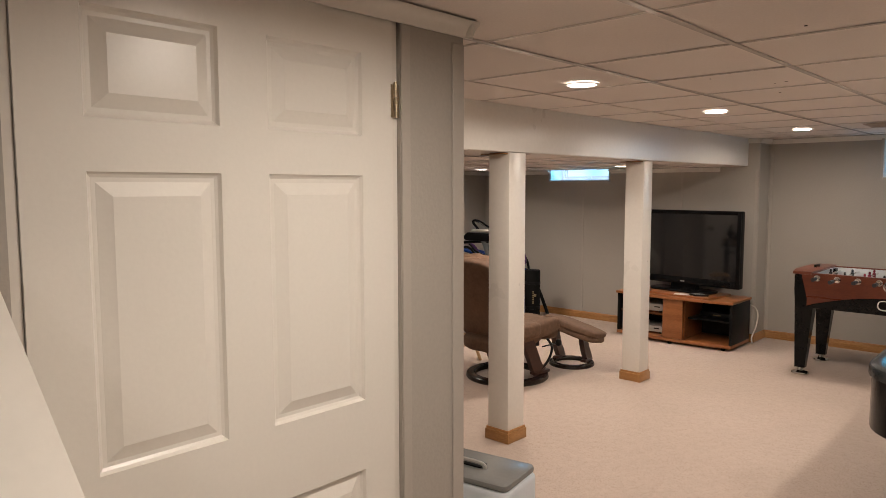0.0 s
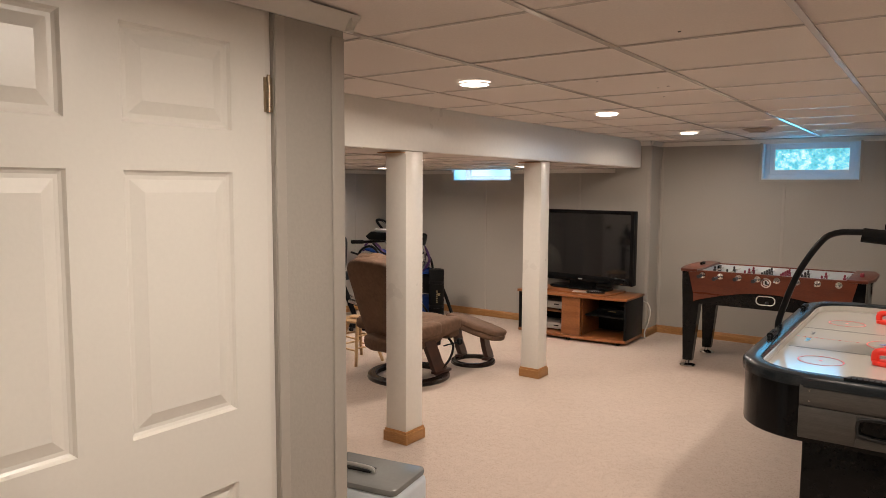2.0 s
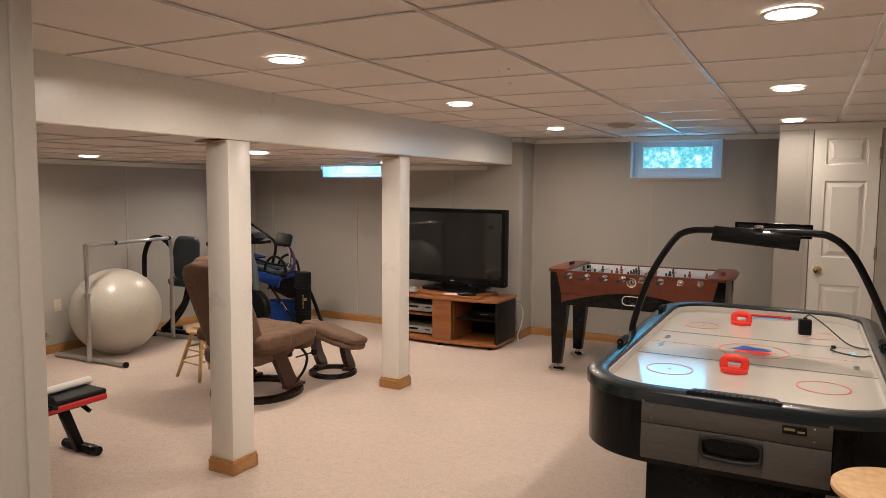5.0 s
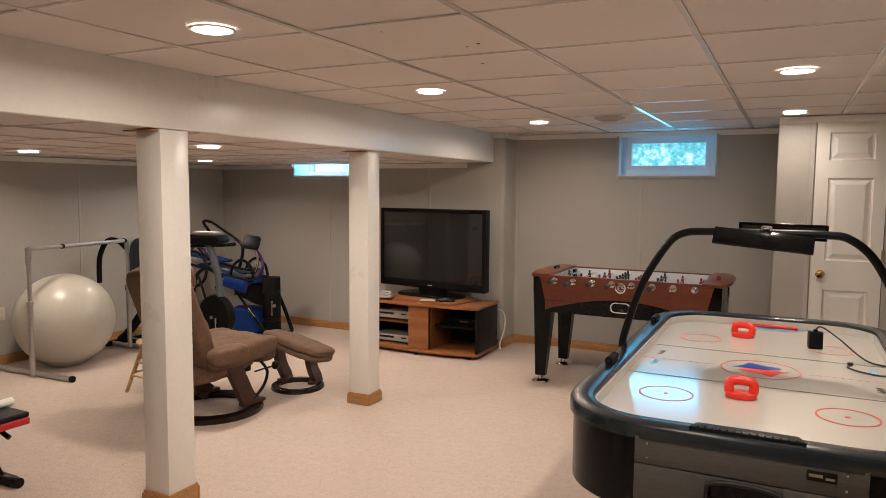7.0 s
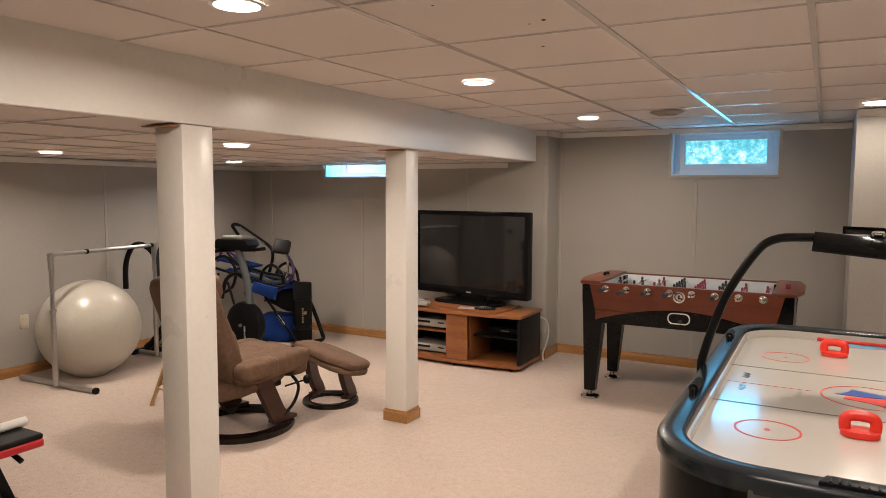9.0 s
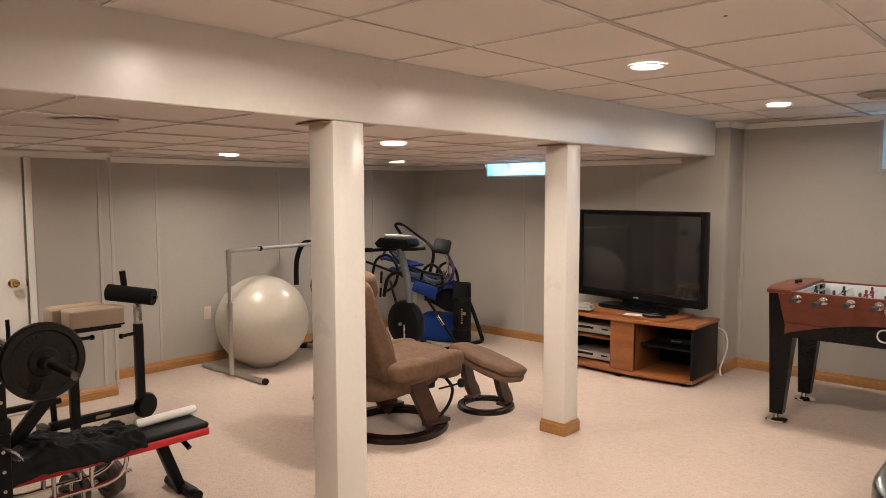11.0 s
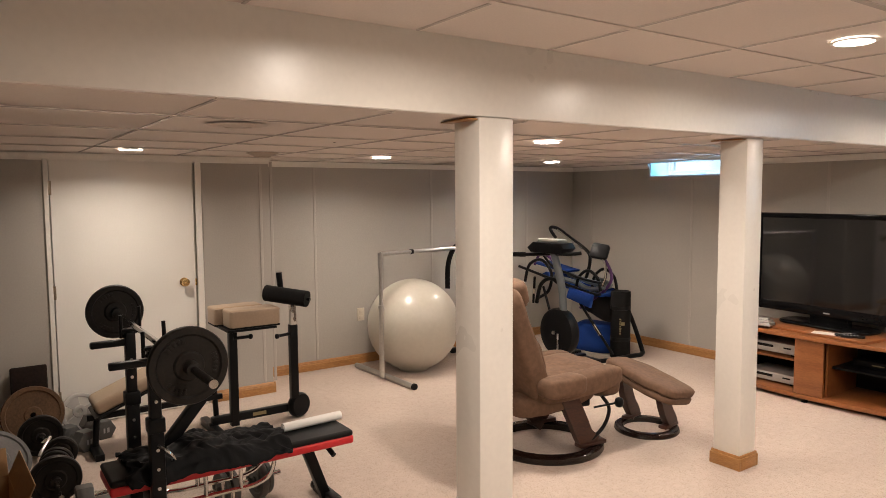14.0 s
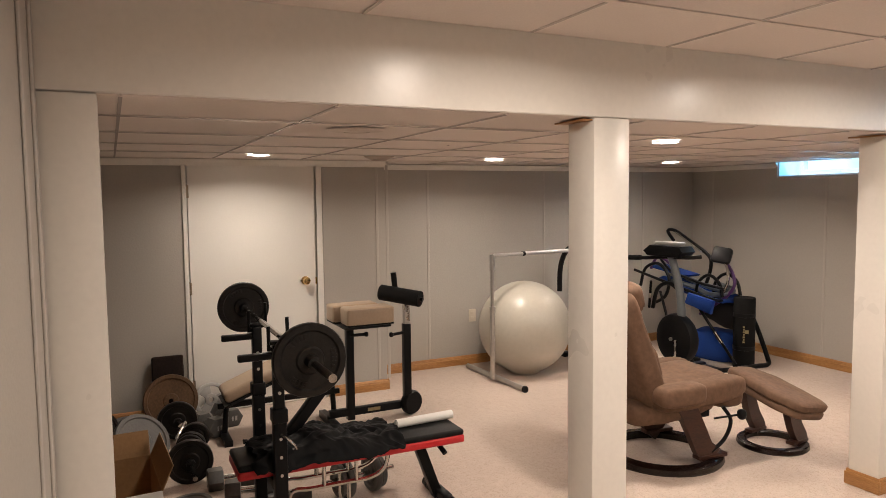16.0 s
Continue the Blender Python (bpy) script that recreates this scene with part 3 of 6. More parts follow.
for a, b, c, d in ((W2X0 - 0.02, W2X0 - 0.001, W2Z0 - 0.022, LOW - 0.01), (W2X1 + 0.001, W2X1 + 0.02, W2Z0 - 0.022, LOW - 0.01), (W2X0 - 0.001, W2X1 + 0.001, W2Z0 - 0.022, W2Z0 - 0.001)):
    tr.span(a, b, FAR_L - 0.012, FAR_L - 0.001, c, d, 0.002)
setting(tr.make("window_trim", BATTEN), "narrow grey trim round the basement windows", "trim")
bd = Shape().span(-9, 5, 9.2, 9.25, 0.5, 6.0)
setting(bd.make("backdrop", backdrop_material(1.55)), "bright daylit shrubs beyond the windows", "backdrop")
bd = Shape().span(-9, -3.2, 8.9, 8.95, 0.5, 6.0)
setting(bd.make("backdrop_sky", sky_material()), "pale blue overexposed sky beyond the recessed window", "backdrop")


# ---- fixtures on ceilings and walls ----
def emitter(name, color, strength):
    m = bpy.data.materials.new(name)
    m.use_nodes = True
    b = m.node_tree.nodes["Principled BSDF"]
    b.inputs["Base Color"].default_value = (0.9, 0.9, 0.9, 1)
    b.inputs["Emission Color"].default_value = (*color, 1)
    b.inputs["Emission Strength"].default_value = strength
    return m


BULB = emitter("lamp_lens", (1.0, 0.90, 0.80), 9.0)
TRIMW = mat("white_lamp_trim", (0.80, 0.78, 0.74), 0.4, vary=0.03, bump=0.0)


def downlight():
    e = base("recessed_light", 0, 0, 0, 0, "round white recessed ceiling light, switched on", "ceiling light", "recessed ceiling lights")
    Shape().lathe([(0.0682, 0.0), (0.080, -0.001), (0.082, -0.003), (0.079, -0.005), (0.0685, -0.0055), (0.0682, 0.0)], 40).make("trim_ring", TRIMW, e)
    Shape().lathe([(0.0, -0.0092), (0.040, -0.0088), (0.064, -0.0074), (0.068, -0.006), (0.068, -0.001), (0.0, -0.001)], 40).make("lens", BULB, e)
    return e


dl = None
# the two added fill lamps get the same trim and lens as the rest
for (lx, ly), top in [(p, CEIL) for p in LAMPS_MAIN_AND_FILL] + [(p, LOW) for p in LAMPS_LOW]:
    if dl is None:
        dl = downlight()
        dl.matrix_basis = pose(lx, ly, top - 0.001)
    else:
        copy_thing(dl, pose(lx, ly, top - 0.001))

GRILLE = mat("tan_vent_plastic", (0.42, 0.34, 0.28), 0.5, vary=0.06, bump=0.05)
for vx, vy, top, rad in ((-1.228, 5.713, CEIL, 0.11), (-5.0, 2.815, LOW, 0.10)):
    v = base("round_vent", vx, vy, top - 0.001, 0, "round tan ceiling air vent with rings", "vent", "ceiling air vents")
    Shape().lathe([(0.0, -0.030), (rad * 0.5, -0.030), (rad * 0.55, -0.024), (rad * 0.5, -0.020), (0.0, -0.020)], 36).make("centre_cone", GRILLE, v)
    s = Shape()
    for k, r in enumerate((0.68, 0.84, 1.0)):
        s.lathe([(rad * (r - 0.10), -0.022 + 0.006 * k), (rad * r, -0.016 + 0.006 * k), (rad * r, -0.012 + 0.006 * k), (rad * (r - 0.10), -0.016 + 0.006 * k), (rad * (r - 0.10), -0.022 + 0.006 * k)], 36)
    s.lathe([(0.0, -0.004), (rad * 1.04, -0.004), (rad * 1.04, 0.0), (0.0, 0.0)], 36)
    s.make("rings", GRILLE, v)
VENTP = mat("pale_vent_plastic", (0.60, 0.52, 0.46), 0.5, vary=0.05, bump=0.03)
v = base("flat_vent", -3.28, 2.08, LOW - 0.001, 0, "flat round beige ceiling diffuser", "vent", "ceiling air vents")
Shape().lathe([(0.0, -0.005), (0.09, -0.005), (0.112, -0.003), (0.12, 0.0), (0.0, 0.0)], 36).lathe([(0.055, -0.008), (0.075, -0.007), (0.078, -0.005), (0.055, -0.005), (0.055, -0.008)], 36).make("disc", VENTP, v)

OUTLETM = mat("ivory_plastic", (0.62, 0.56, 0.45), 0.4, vary=0.03, bump=0.02)


def outlet(m):
    e = base("wall_outlet", 0, 0, 0, 0, "ivory duplex wall outlet on the grey panelling", "outlet", "wall outlets")
    e.matrix_basis = m
    Shape().box((0, -0.003, 0), (0.072, 0.006, 0.116), 0.003).make("cover_plate", OUTLETM, e)
    s = Shape()
    for z in (-0.025, 0.025):
        s.box((0, -0.0065, z), (0.034, 0.004, 0.028), 0.0015)
    each(s, "socket", OUTLETM, e)
    return e


outlet(pose(LEFT + 0.001, 4.08, 0.445, 0, 0, 90))
outlet(pose(-3.34, FAR_L - 0.001, 0.50))
CORD_W = mat("white_cord", (0.75, 0.73, 0.68), 0.5, vary=0.03, bump=0.0)
CORD_B = mat("black_cord", (0.015, 0.015, 0.015), 0.5, vary=0.1, bump=0.0)
c = Shape().tube([(-3.34, FAR_L - 0.012, 0.475), (-3.37, FAR_L - 0.05, 0.46), (-3.42, FAR_L - 0.07, 0.33), (-3.41, FAR_L - 0.06, 0.17), (-3.34, FAR_L - 0.07, 0.06), (-3.2, FAR_L - 0.08, 0.01)], 0.006, 8)
tagged(c.make("white_power_cord", CORD_W), "white power cord hanging from the wall outlet", "cord")
c = Shape().tube([(-2.50, FAR_L - 0.06, 0.40), (-2.42, FAR_L - 0.10, 0.38), (-2.39, FAR_L - 0.11, 0.30), (-2.41, FAR_L - 0.10, 0.18), (-2.45, FAR_L - 0.09, 0.07), (-2.44, FAR_L - 0.10, 0.008)], 0.007, 8)
tagged(c.make("white_cable", CORD_W), "white cable looping beside the television stand to the floor", "cable")


# ---- air hockey table ----
def rr(hw, hl, r, n=8):
    pts = []
    for cx, cy, a0 in ((hw - r, hl - r, 0), (-hw + r, hl - r, 90), (-hw + r, -hl + r, 180), (hw - r, -hl + r, 270)):
        for k in range(n + 1):
            a = radians(a0 + 90 * k / n)
            pts.append((cx + r * math.cos(a), cy + r * math.sin(a)))
    return pts


def ring_wall(s, outer, inner, z0, z1, soft=0.0):
    """A frame between two outlines of equal count; soft rounds its top edges."""
    n = len(outer)
    def mixp(t):
        return [(a[0] + (b[0] - a[0]) * t, a[1] + (b[1] - a[1]) * t) for a, b in zip(outer, inner)]
    rows = [(0.0, z0), (0.0, z1 - soft)]
    if soft:
        rows += [(0.06, z1 - soft * 0.35), (0.2, z1), (0.8, z1), (0.94, z1 - soft * 0.35)]
    else:
        rows += [(0.0, z1), (1.0, z1)]
    rows += [(1.0, z1 - soft), (1.0, z0)]
    V = [[s.bm.verts.new((x, y, z)) for x, y in mixp(t)] for t, z in rows]
    m = len(rows)
    for i in range(m):
        A, B = V[i], V[(i + 1) % m]
        for k in range(n):
            s.bm.faces.new((A[k], A[(k + 1) % n], B[(k + 1) % n], B[k]))
    return s


PLAY = mat("white_play_surface", (0.52, 0.492, 0.45), 0.13, vary=0.02, scale=2, fine=200, bump=0.0, coat=0.5)
RAIL = mat("dark_rail_plastic", (0.007, 0.012, 0.016), 0.24, vary=0.12, fine=200, bump=0.008, coat=0.12)
PANELG = mat("grey_woodgrain_laminate", (0.070, 0.066, 0.061), 0.42, vary=0.34, scale=3, fine=26, bump=0.08, stretch=(1, 1, 16))
REDP = mat("red_plastic", (0.72, 0.035, 0.02), 0.3, vary=0.06, bump=0.02)
INKR = mat("red_ink", (0.60, 0.025, 0.02), 0.3, vary=0.05, bump=0.0, spec=0.25)
INKB = mat("blue_ink", (0.012, 0.06, 0.30), 0.3, vary=0.05, bump=0.0, spec=0.25)
INKK = mat("grey_ink", (0.05, 0.05, 0.05), 0.3, vary=0.05, bump=0.0, spec=0.25)
INKL = mat("light_blue_ink", (0.12, 0.42, 0.66), 0.3, vary=0.04, bump=0.0, spec=0.25)
SLOTK = mat("slot_lining_black", (0.005, 0.005, 0.005), 0.7, vary=0.1, bump=0.0)
SHADEB = mat("satin_black_shade", (0.005, 0.005, 0.005), 0.11, vary=0.1, bump=0.0, spec=0.14)
GOLD = mat("gold_print", (0.24, 0.19, 0.09), 0.4, vary=0.1, bump=0.0)


def air_hockey():
    e = base("air_hockey_table", -0.076, 3.70, 0, 0, "black air hockey table with white playing surface and overhead scorer", "air hockey table")
    hw, hl = 0.585, 1.12
    outer = rr(hw, hl, 0.30)
    s = Shape()
    ring_wall(s, rr(hw - 0.012, hl - 0.012, 0.29), rr(hw - 0.05, hl - 0.05, 0.26), 0.565, 0.80)
    s.make("skirt", GLOSSB, e)
    ring_wall(Shape(), outer, rr(hw - 0.085, hl - 0.085, 0.215), 0.795, 0.845, 0.014).make("rail", RAIL, e)
    pf = Shape().prism(rr(hw - 0.08, hl - 0.08, 0.22), 0.03, pose(0, 0, 0.762))
    pf.make("playing_surface", PLAY, e)
    ring_wall(Shape(), rr(hw - 0.083, hl - 0.083, 0.217), rr(hw - 0.093, hl - 0.093, 0.207), 0.793, 0.828).make("side_cushion", PLAY, e)
    z = 0.7925
    ink = Shape()
    for cx, cy, r, w in ((-0.30, -0.575, 0.098, 0.006), (0.29, -0.575, 0.098, 0.006), (-0.30, 0.535, 0.098, 0.006), (0.29, 0.535, 0.098, 0.006), (0, -0.02, 0.158, 0.006)):
        ink.lathe([(r - w, 0.0), (r, 0.0), (r, 0.0008), (r - w, 0.0008), (r - w, 0.0)], 44, pose(cx, cy, z))
        if r < 0.1:
            ink.lathe([(0, 0.0), (0.009, 0.0), (0.009, 0.0008), (0, 0.0008)], 12, pose(cx, cy, z))
    for k in range(-17, 18):
        if abs(k) > 6:
            ink.box((k * 0.028, -0.02, z + 0.0004), (0.016, 0.004, 0.0008), 0)
    tagged(ink.make("red_markings", INKR, e), kind="stuff")
    each(Shape().box((0, -0.31, z + 0.0004), (0.99, 0.006, 0.0008), 0).box((0, 0.27, z + 0.0004), (0.99, 0.006, 0.0008), 0), "zone_line", INKK, e)
    def swoosh(flip):
        return [(x * flip, y * flip) for x, y in ((-0.108, 0.004), (-0.02, 0.0), (0.02, 0.006), (0.075, 0.018), (0.082, 0.048), (0.0, 0.076), (-0.052, 0.108), (-0.064, 0.055))]
    Shape().prism(swoosh(1), 0.0008, pose(0, -0.02, z)).make("blue_emblem", INKB, e)
    Shape().prism(swoosh(-1), 0.0008, pose(0, -0.02, z)).make("red_emblem", INKR, e)
    g = Shape()
    for sy in (-1, 1):
        g.prism([(0.19 * math.cos(radians(a)), sy * (-1.025 + 0.105 * math.sin(radians(a)))) for a in range(0, 181, 12)], 0.0008, pose(0, 0, z))
    each(g, "goal_crease", INKL, e)
    w1 = Shape()
    for sx in (-1, 1):
        for k in range(5):
            w1.box((sx * 0.425 + 0.006 * (k % 2), -sx * 0.13 + (k - 2) * 0.017 - 0.02, z + 0.0004), (0.022 - 0.004 * (k % 2), 0.012, 0.0008), 0)
    tagged(w1.make("grey_lettering", INKK, e), kind="stuff")
    w2 = Shape()
    for sx in (-1, 1):
        for k in range(5):
            w2.box((sx * 0.425 + 0.004 * (k % 3), sx * 0.12 + (k - 2) * 0.017 + 0.03, z + 0.0004), (0.020, 0.011, 0.0008), 0)
    tagged(w2.make("blue_lettering", INKL, e), kind="stuff")
    # goals: dark mouth and ribbed cover on each end rail
    for sy in (-1,):
        q = Shape().prism([(-0.155, 0), (-0.138, 0.05), (0.138, 0.05), (0.155, 0)], 0.012, pose(0, sy * (hl - 0.035), 0.842, 0, 0, 180 if sy > 0 else 0) @ pose(0, -0.02, 0), 0.003)
        for k in range(14):
            q.box((-0.13 + k * 0.02, sy * (hl - 0.033), 0.855), (0.006, 0.034, 0.004), 0.001)
        q.make("goal_cover", BLACKP, e)
        Shape().box((0, sy * (hl - 0.094), 0.81), (0.30, 0.006, 0.032), 0.002).make("goal_mouth", BLACKP, e)
    # end panels with drop slot
    for sy in (-1, 1):
        y = sy * (hl - 0.010)
        Shape().box((0, y, 0.763), (0.615, 0.018, 0.084), 0.003).make("upper_end_panel", PANELG, e)
        lo = Shape()
        lo.box((-0.205, y, 0.652), (0.205, 0.018, 0.132), 0.002).box((0.205, y, 0.652), (0.205, 0.018, 0.132), 0.002)
        lo.box((0, y, 0.7075), (0.205, 0.018, 0.021), 0.002).box((0, y, 0.603), (0.205, 0.018, 0.034), 0.002)
        lo.make("lower_end_panel", PANELG, e)
        fo = Shape()
        out = [(max(-1, min(1, 1.35 * math.cos(a))) * 0.062 + math.copysign(0.042, math.cos(a)) * abs(math.cos(a)) ** 0.5, 0.047 * math.copysign(abs(math.sin(a)) ** 0.8, math.sin(a))) for a in (2 * math.pi * k / 36 for k in range(36))]
        inn = [(x * 0.88, z_ * 0.74) for x, z_ in out]
        ring_wall(fo, out, inn, 0.0, 0.022, 0.006)
        bmesh.ops.transform(fo.bm, matrix=pose(0, y + sy * 0.002, 0.668, 90 if sy < 0 else -90, 0, 0), verts=fo.bm.verts)
        fo.make("slot_rim", SLOTK, e)
        Shape().box((0, y - sy * 0.05, 0.668), (0.20, 0.02, 0.094), 0.004).box((0, y - sy * 0.03, 0.624), (0.2, 0.05, 0.004), 0).make("slot_back", SLOTK, e)
        ring_plate = Shape()
        ring_wall(ring_plate, [(max(-0.104, min(0.104, 3 * x)), max(-0.049, min(0.050, 3 * z_))) for x, z_ in out], inn, -0.012, 0.004, 0.0)
        bmesh.ops.transform(ring_plate.bm, matrix=pose(0, y + sy * 0.002, 0.668, 90 if sy < 0 else -90, 0, 0), verts=ring_plate.bm.verts)
        ring_plate.make("slot_surround", PANELG, e)
        pl = Shape().box((0.195, y + sy * 0.012, 0.772), (0.075, 0.006, 0.030), 0.003)
        pl.make("name_plate", BLACKP, e)
        Shape().box((0.18, y + sy * 0.016, 0.774), (0.034, 0.002, 0.008), 0).box((0.215, y + sy * 0.016, 0.769), (0.022, 0.002, 0.006), 0).make("plate_print", GOLD, e)
        bolts = Shape()
        for bx in (-0.27, 0.255):
            for bz in (0.742, 0.785):
                bolts.rod((bx, y, bz), (bx, y + sy * 0.013, bz), 0.005, 0.003, 10)
        each(bolts, "bolt", STEEL, e)
        Shape().box((0, sy * (hl - 0.24), 0.285), (0.60, 0.30, 0.57), 0.006).box((0, sy * (hl - 0.24), 0.02), (0.64, 0.34, 0.04), 0.006).make("pedestal", GLOSSB, e)
    Shape().box((0, 0, 0.67), (1.05, 1.95, 0.17), 0.01).make("cabinet_bottom", BLACKP, e)
    # overhead scorer
    Shape().tube([(-0.585, 0, 0.80), (-0.58, 0, 0.88), (-0.505, 0, 1.12), (-0.405, 0, 1.30), (-0.335, 0, 1.36), (-0.22, 0, 1.372), (0, 0, 1.372), (0.22, 0, 1.372), (0.31, 0, 1.355), (0.40, 0, 1.27), (0.50, 0, 1.07), (0.58, 0, 0.86), (0.585, 0, 0.80)], 0.017, 14).make("arch_tube", BLACKM, e)
    for sy, cx, ln in ((-1, -0.01, 0.385), (1, 0.06, 0.34)):
        m = pose(cx, sy * 0.018, 1.378 if sy < 0 else 1.412, -42 * sy, 5 if sy < 0 else 1, 0)
        Shape().box((0, sy * 0.044, 0), (ln, 0.088, 0.008), 0.003, m=m).box((0, sy * 0.087, -0.006), (ln, 0.006, 0.014), 0.002, m=m).box((-ln / 2 + 0.003, sy * 0.044, -0.008), (0.006, 0.084, 0.018), 0.002, m=m).box((ln / 2 - 0.003, sy * 0.044, -0.008), (0.006, 0.084, 0.018), 0.002, m=m).make("lamp_shade", SHADEB, e)
    Shape().box((0, 0, 1.394), (0.045, 0.04, 0.008), 0.003).tube([(-0.016, -0.03, 1.385), (-0.016, -0.03, 1.400), (0.016, -0.03, 1.400), (0.016, -0.03, 1.385)], 0.0035, 8, 3).make("mounting_clip", CHROME, e)
    for x, y in ((-0.545, -0.40), (-0.545, 0.62), (0.545, 0.10)):
        ab = Shape()
        for k in range(5):
            ab.rod((x - 0.0, y + k * 0.024 - 0.05, 0.858), (x, y + k * 0.024 - 0.034, 0.858), 0.017, seg=14)
        ab.rod((x, y - 0.07, 0.858), (x, y + 0.075, 0.858), 0.006, seg=8)
        ab.box((x, y - 0.068, 0.850), (0.014, 0.008, 0.022), 0.002).box((x, y + 0.072, 0.850), (0.014, 0.008, 0.022), 0.002)
        ab.make("score_counter", BLACKP, e)
    return e


air_hockey()


def mallet(x, y, rz):
    e = base("air_hockey_mallet", x, y, 0.7932, rz, "red plastic air hockey mallet lying on the table", "mallet", "red air hockey mallets")
    Shape().prism(rr(0.054, 0.040, 0.034), 0.020, None, 0.005).make("foot", REDP, e)
    Shape().tube([(-0.040, 0.0, 0.016), (-0.042, 0.003, 0.038), (-0.034, 0.006, 0.056), (0.0, 0.008, 0.061), (0.034, 0.006, 0.056), (0.042, 0.003, 0.038), (0.040, 0.0, 0.016)], 0.0125, 12, flat=1.35).make("handle_loop", REDP, e)
    return e


mallet(-0.122, 3.20, 4)
mallet(-0.182, 4.37, -6)
p = Shape().box((0, 0, 0.042), (0.062, 0.045, 0.084), 0.006).box((0, 0, 0.088), (0.02, 0.02, 0.012), 0.004)
ad = tagged(p.make("power_adapter", BLACKP), "black plug-in power adapter standing on the air hockey table", "adapter")
ad.matrix_basis = pose(0.145, 4.24, 0.7932, 0, 0, 12)
c = Shape().tube([(0.145, 4.24, 0.887), (0.17, 4.245, 0.90), (0.24, 4.20, 0.86), (0.34, 4.05, 0.80), (0.42, 3.96, 0.80), (0.46, 3.86, 0.82), (0.40, 3.78, 0.799), (0.31, 3.80, 0.799), (0.26, 3.87, 0.799), (0.275, 3.91, 0.80)], 0.004, 8)
c.lathe([(0, 0.0), (0.011, 0.002), (0.011, 0.016), (0, 0.018)], 12, pose(0.272, 3.915, 0.796))
tagged(c.make("adapter_cord", CORD_B), "thin black cord curling across the white table", "cord")
s = Shape().box((0, 0, 0.008), (0.30, 0.022, 0.014), 0.004).box((-0.155, 0, 0.008), (0.02, 0.03, 0.018), 0.004).box((0.155, 0, 0.008), (0.02, 0.03, 0.018), 0.004)
o = tagged(s.make("goal_bar", REDP), "dark red goal bar at the far end of the table", "bar")
o.matrix_basis = pose(-0.09, 4.70, 0.7935, 0, 0, -1)


# ---- foosball table ----
CHERRY = wood_material("cherry_laminate", (0.105, 0.023, 0.010), (0.17, 0.040, 0.016), 0.3, (1, 10, 10), 2.0)
FELT = mat("pale_inner_wall", (0.52, 0.55, 0.57), 0.4, vary=0.04, bump=0.02)
FIGK = mat("black_figure_plastic", (0.02, 0.02, 0.024), 0.3, vary=0.1, bump=0.0)
FIGR = mat("maroon_figure_plastic", (0.22, 0.02, 0.045), 0.3, vary=0.1, bump=0.0)
GRIP = mat("dark_grip_rubber", (0.025, 0.028, 0.035), 0.55, vary=0.15, fine=150, bump=0.15)


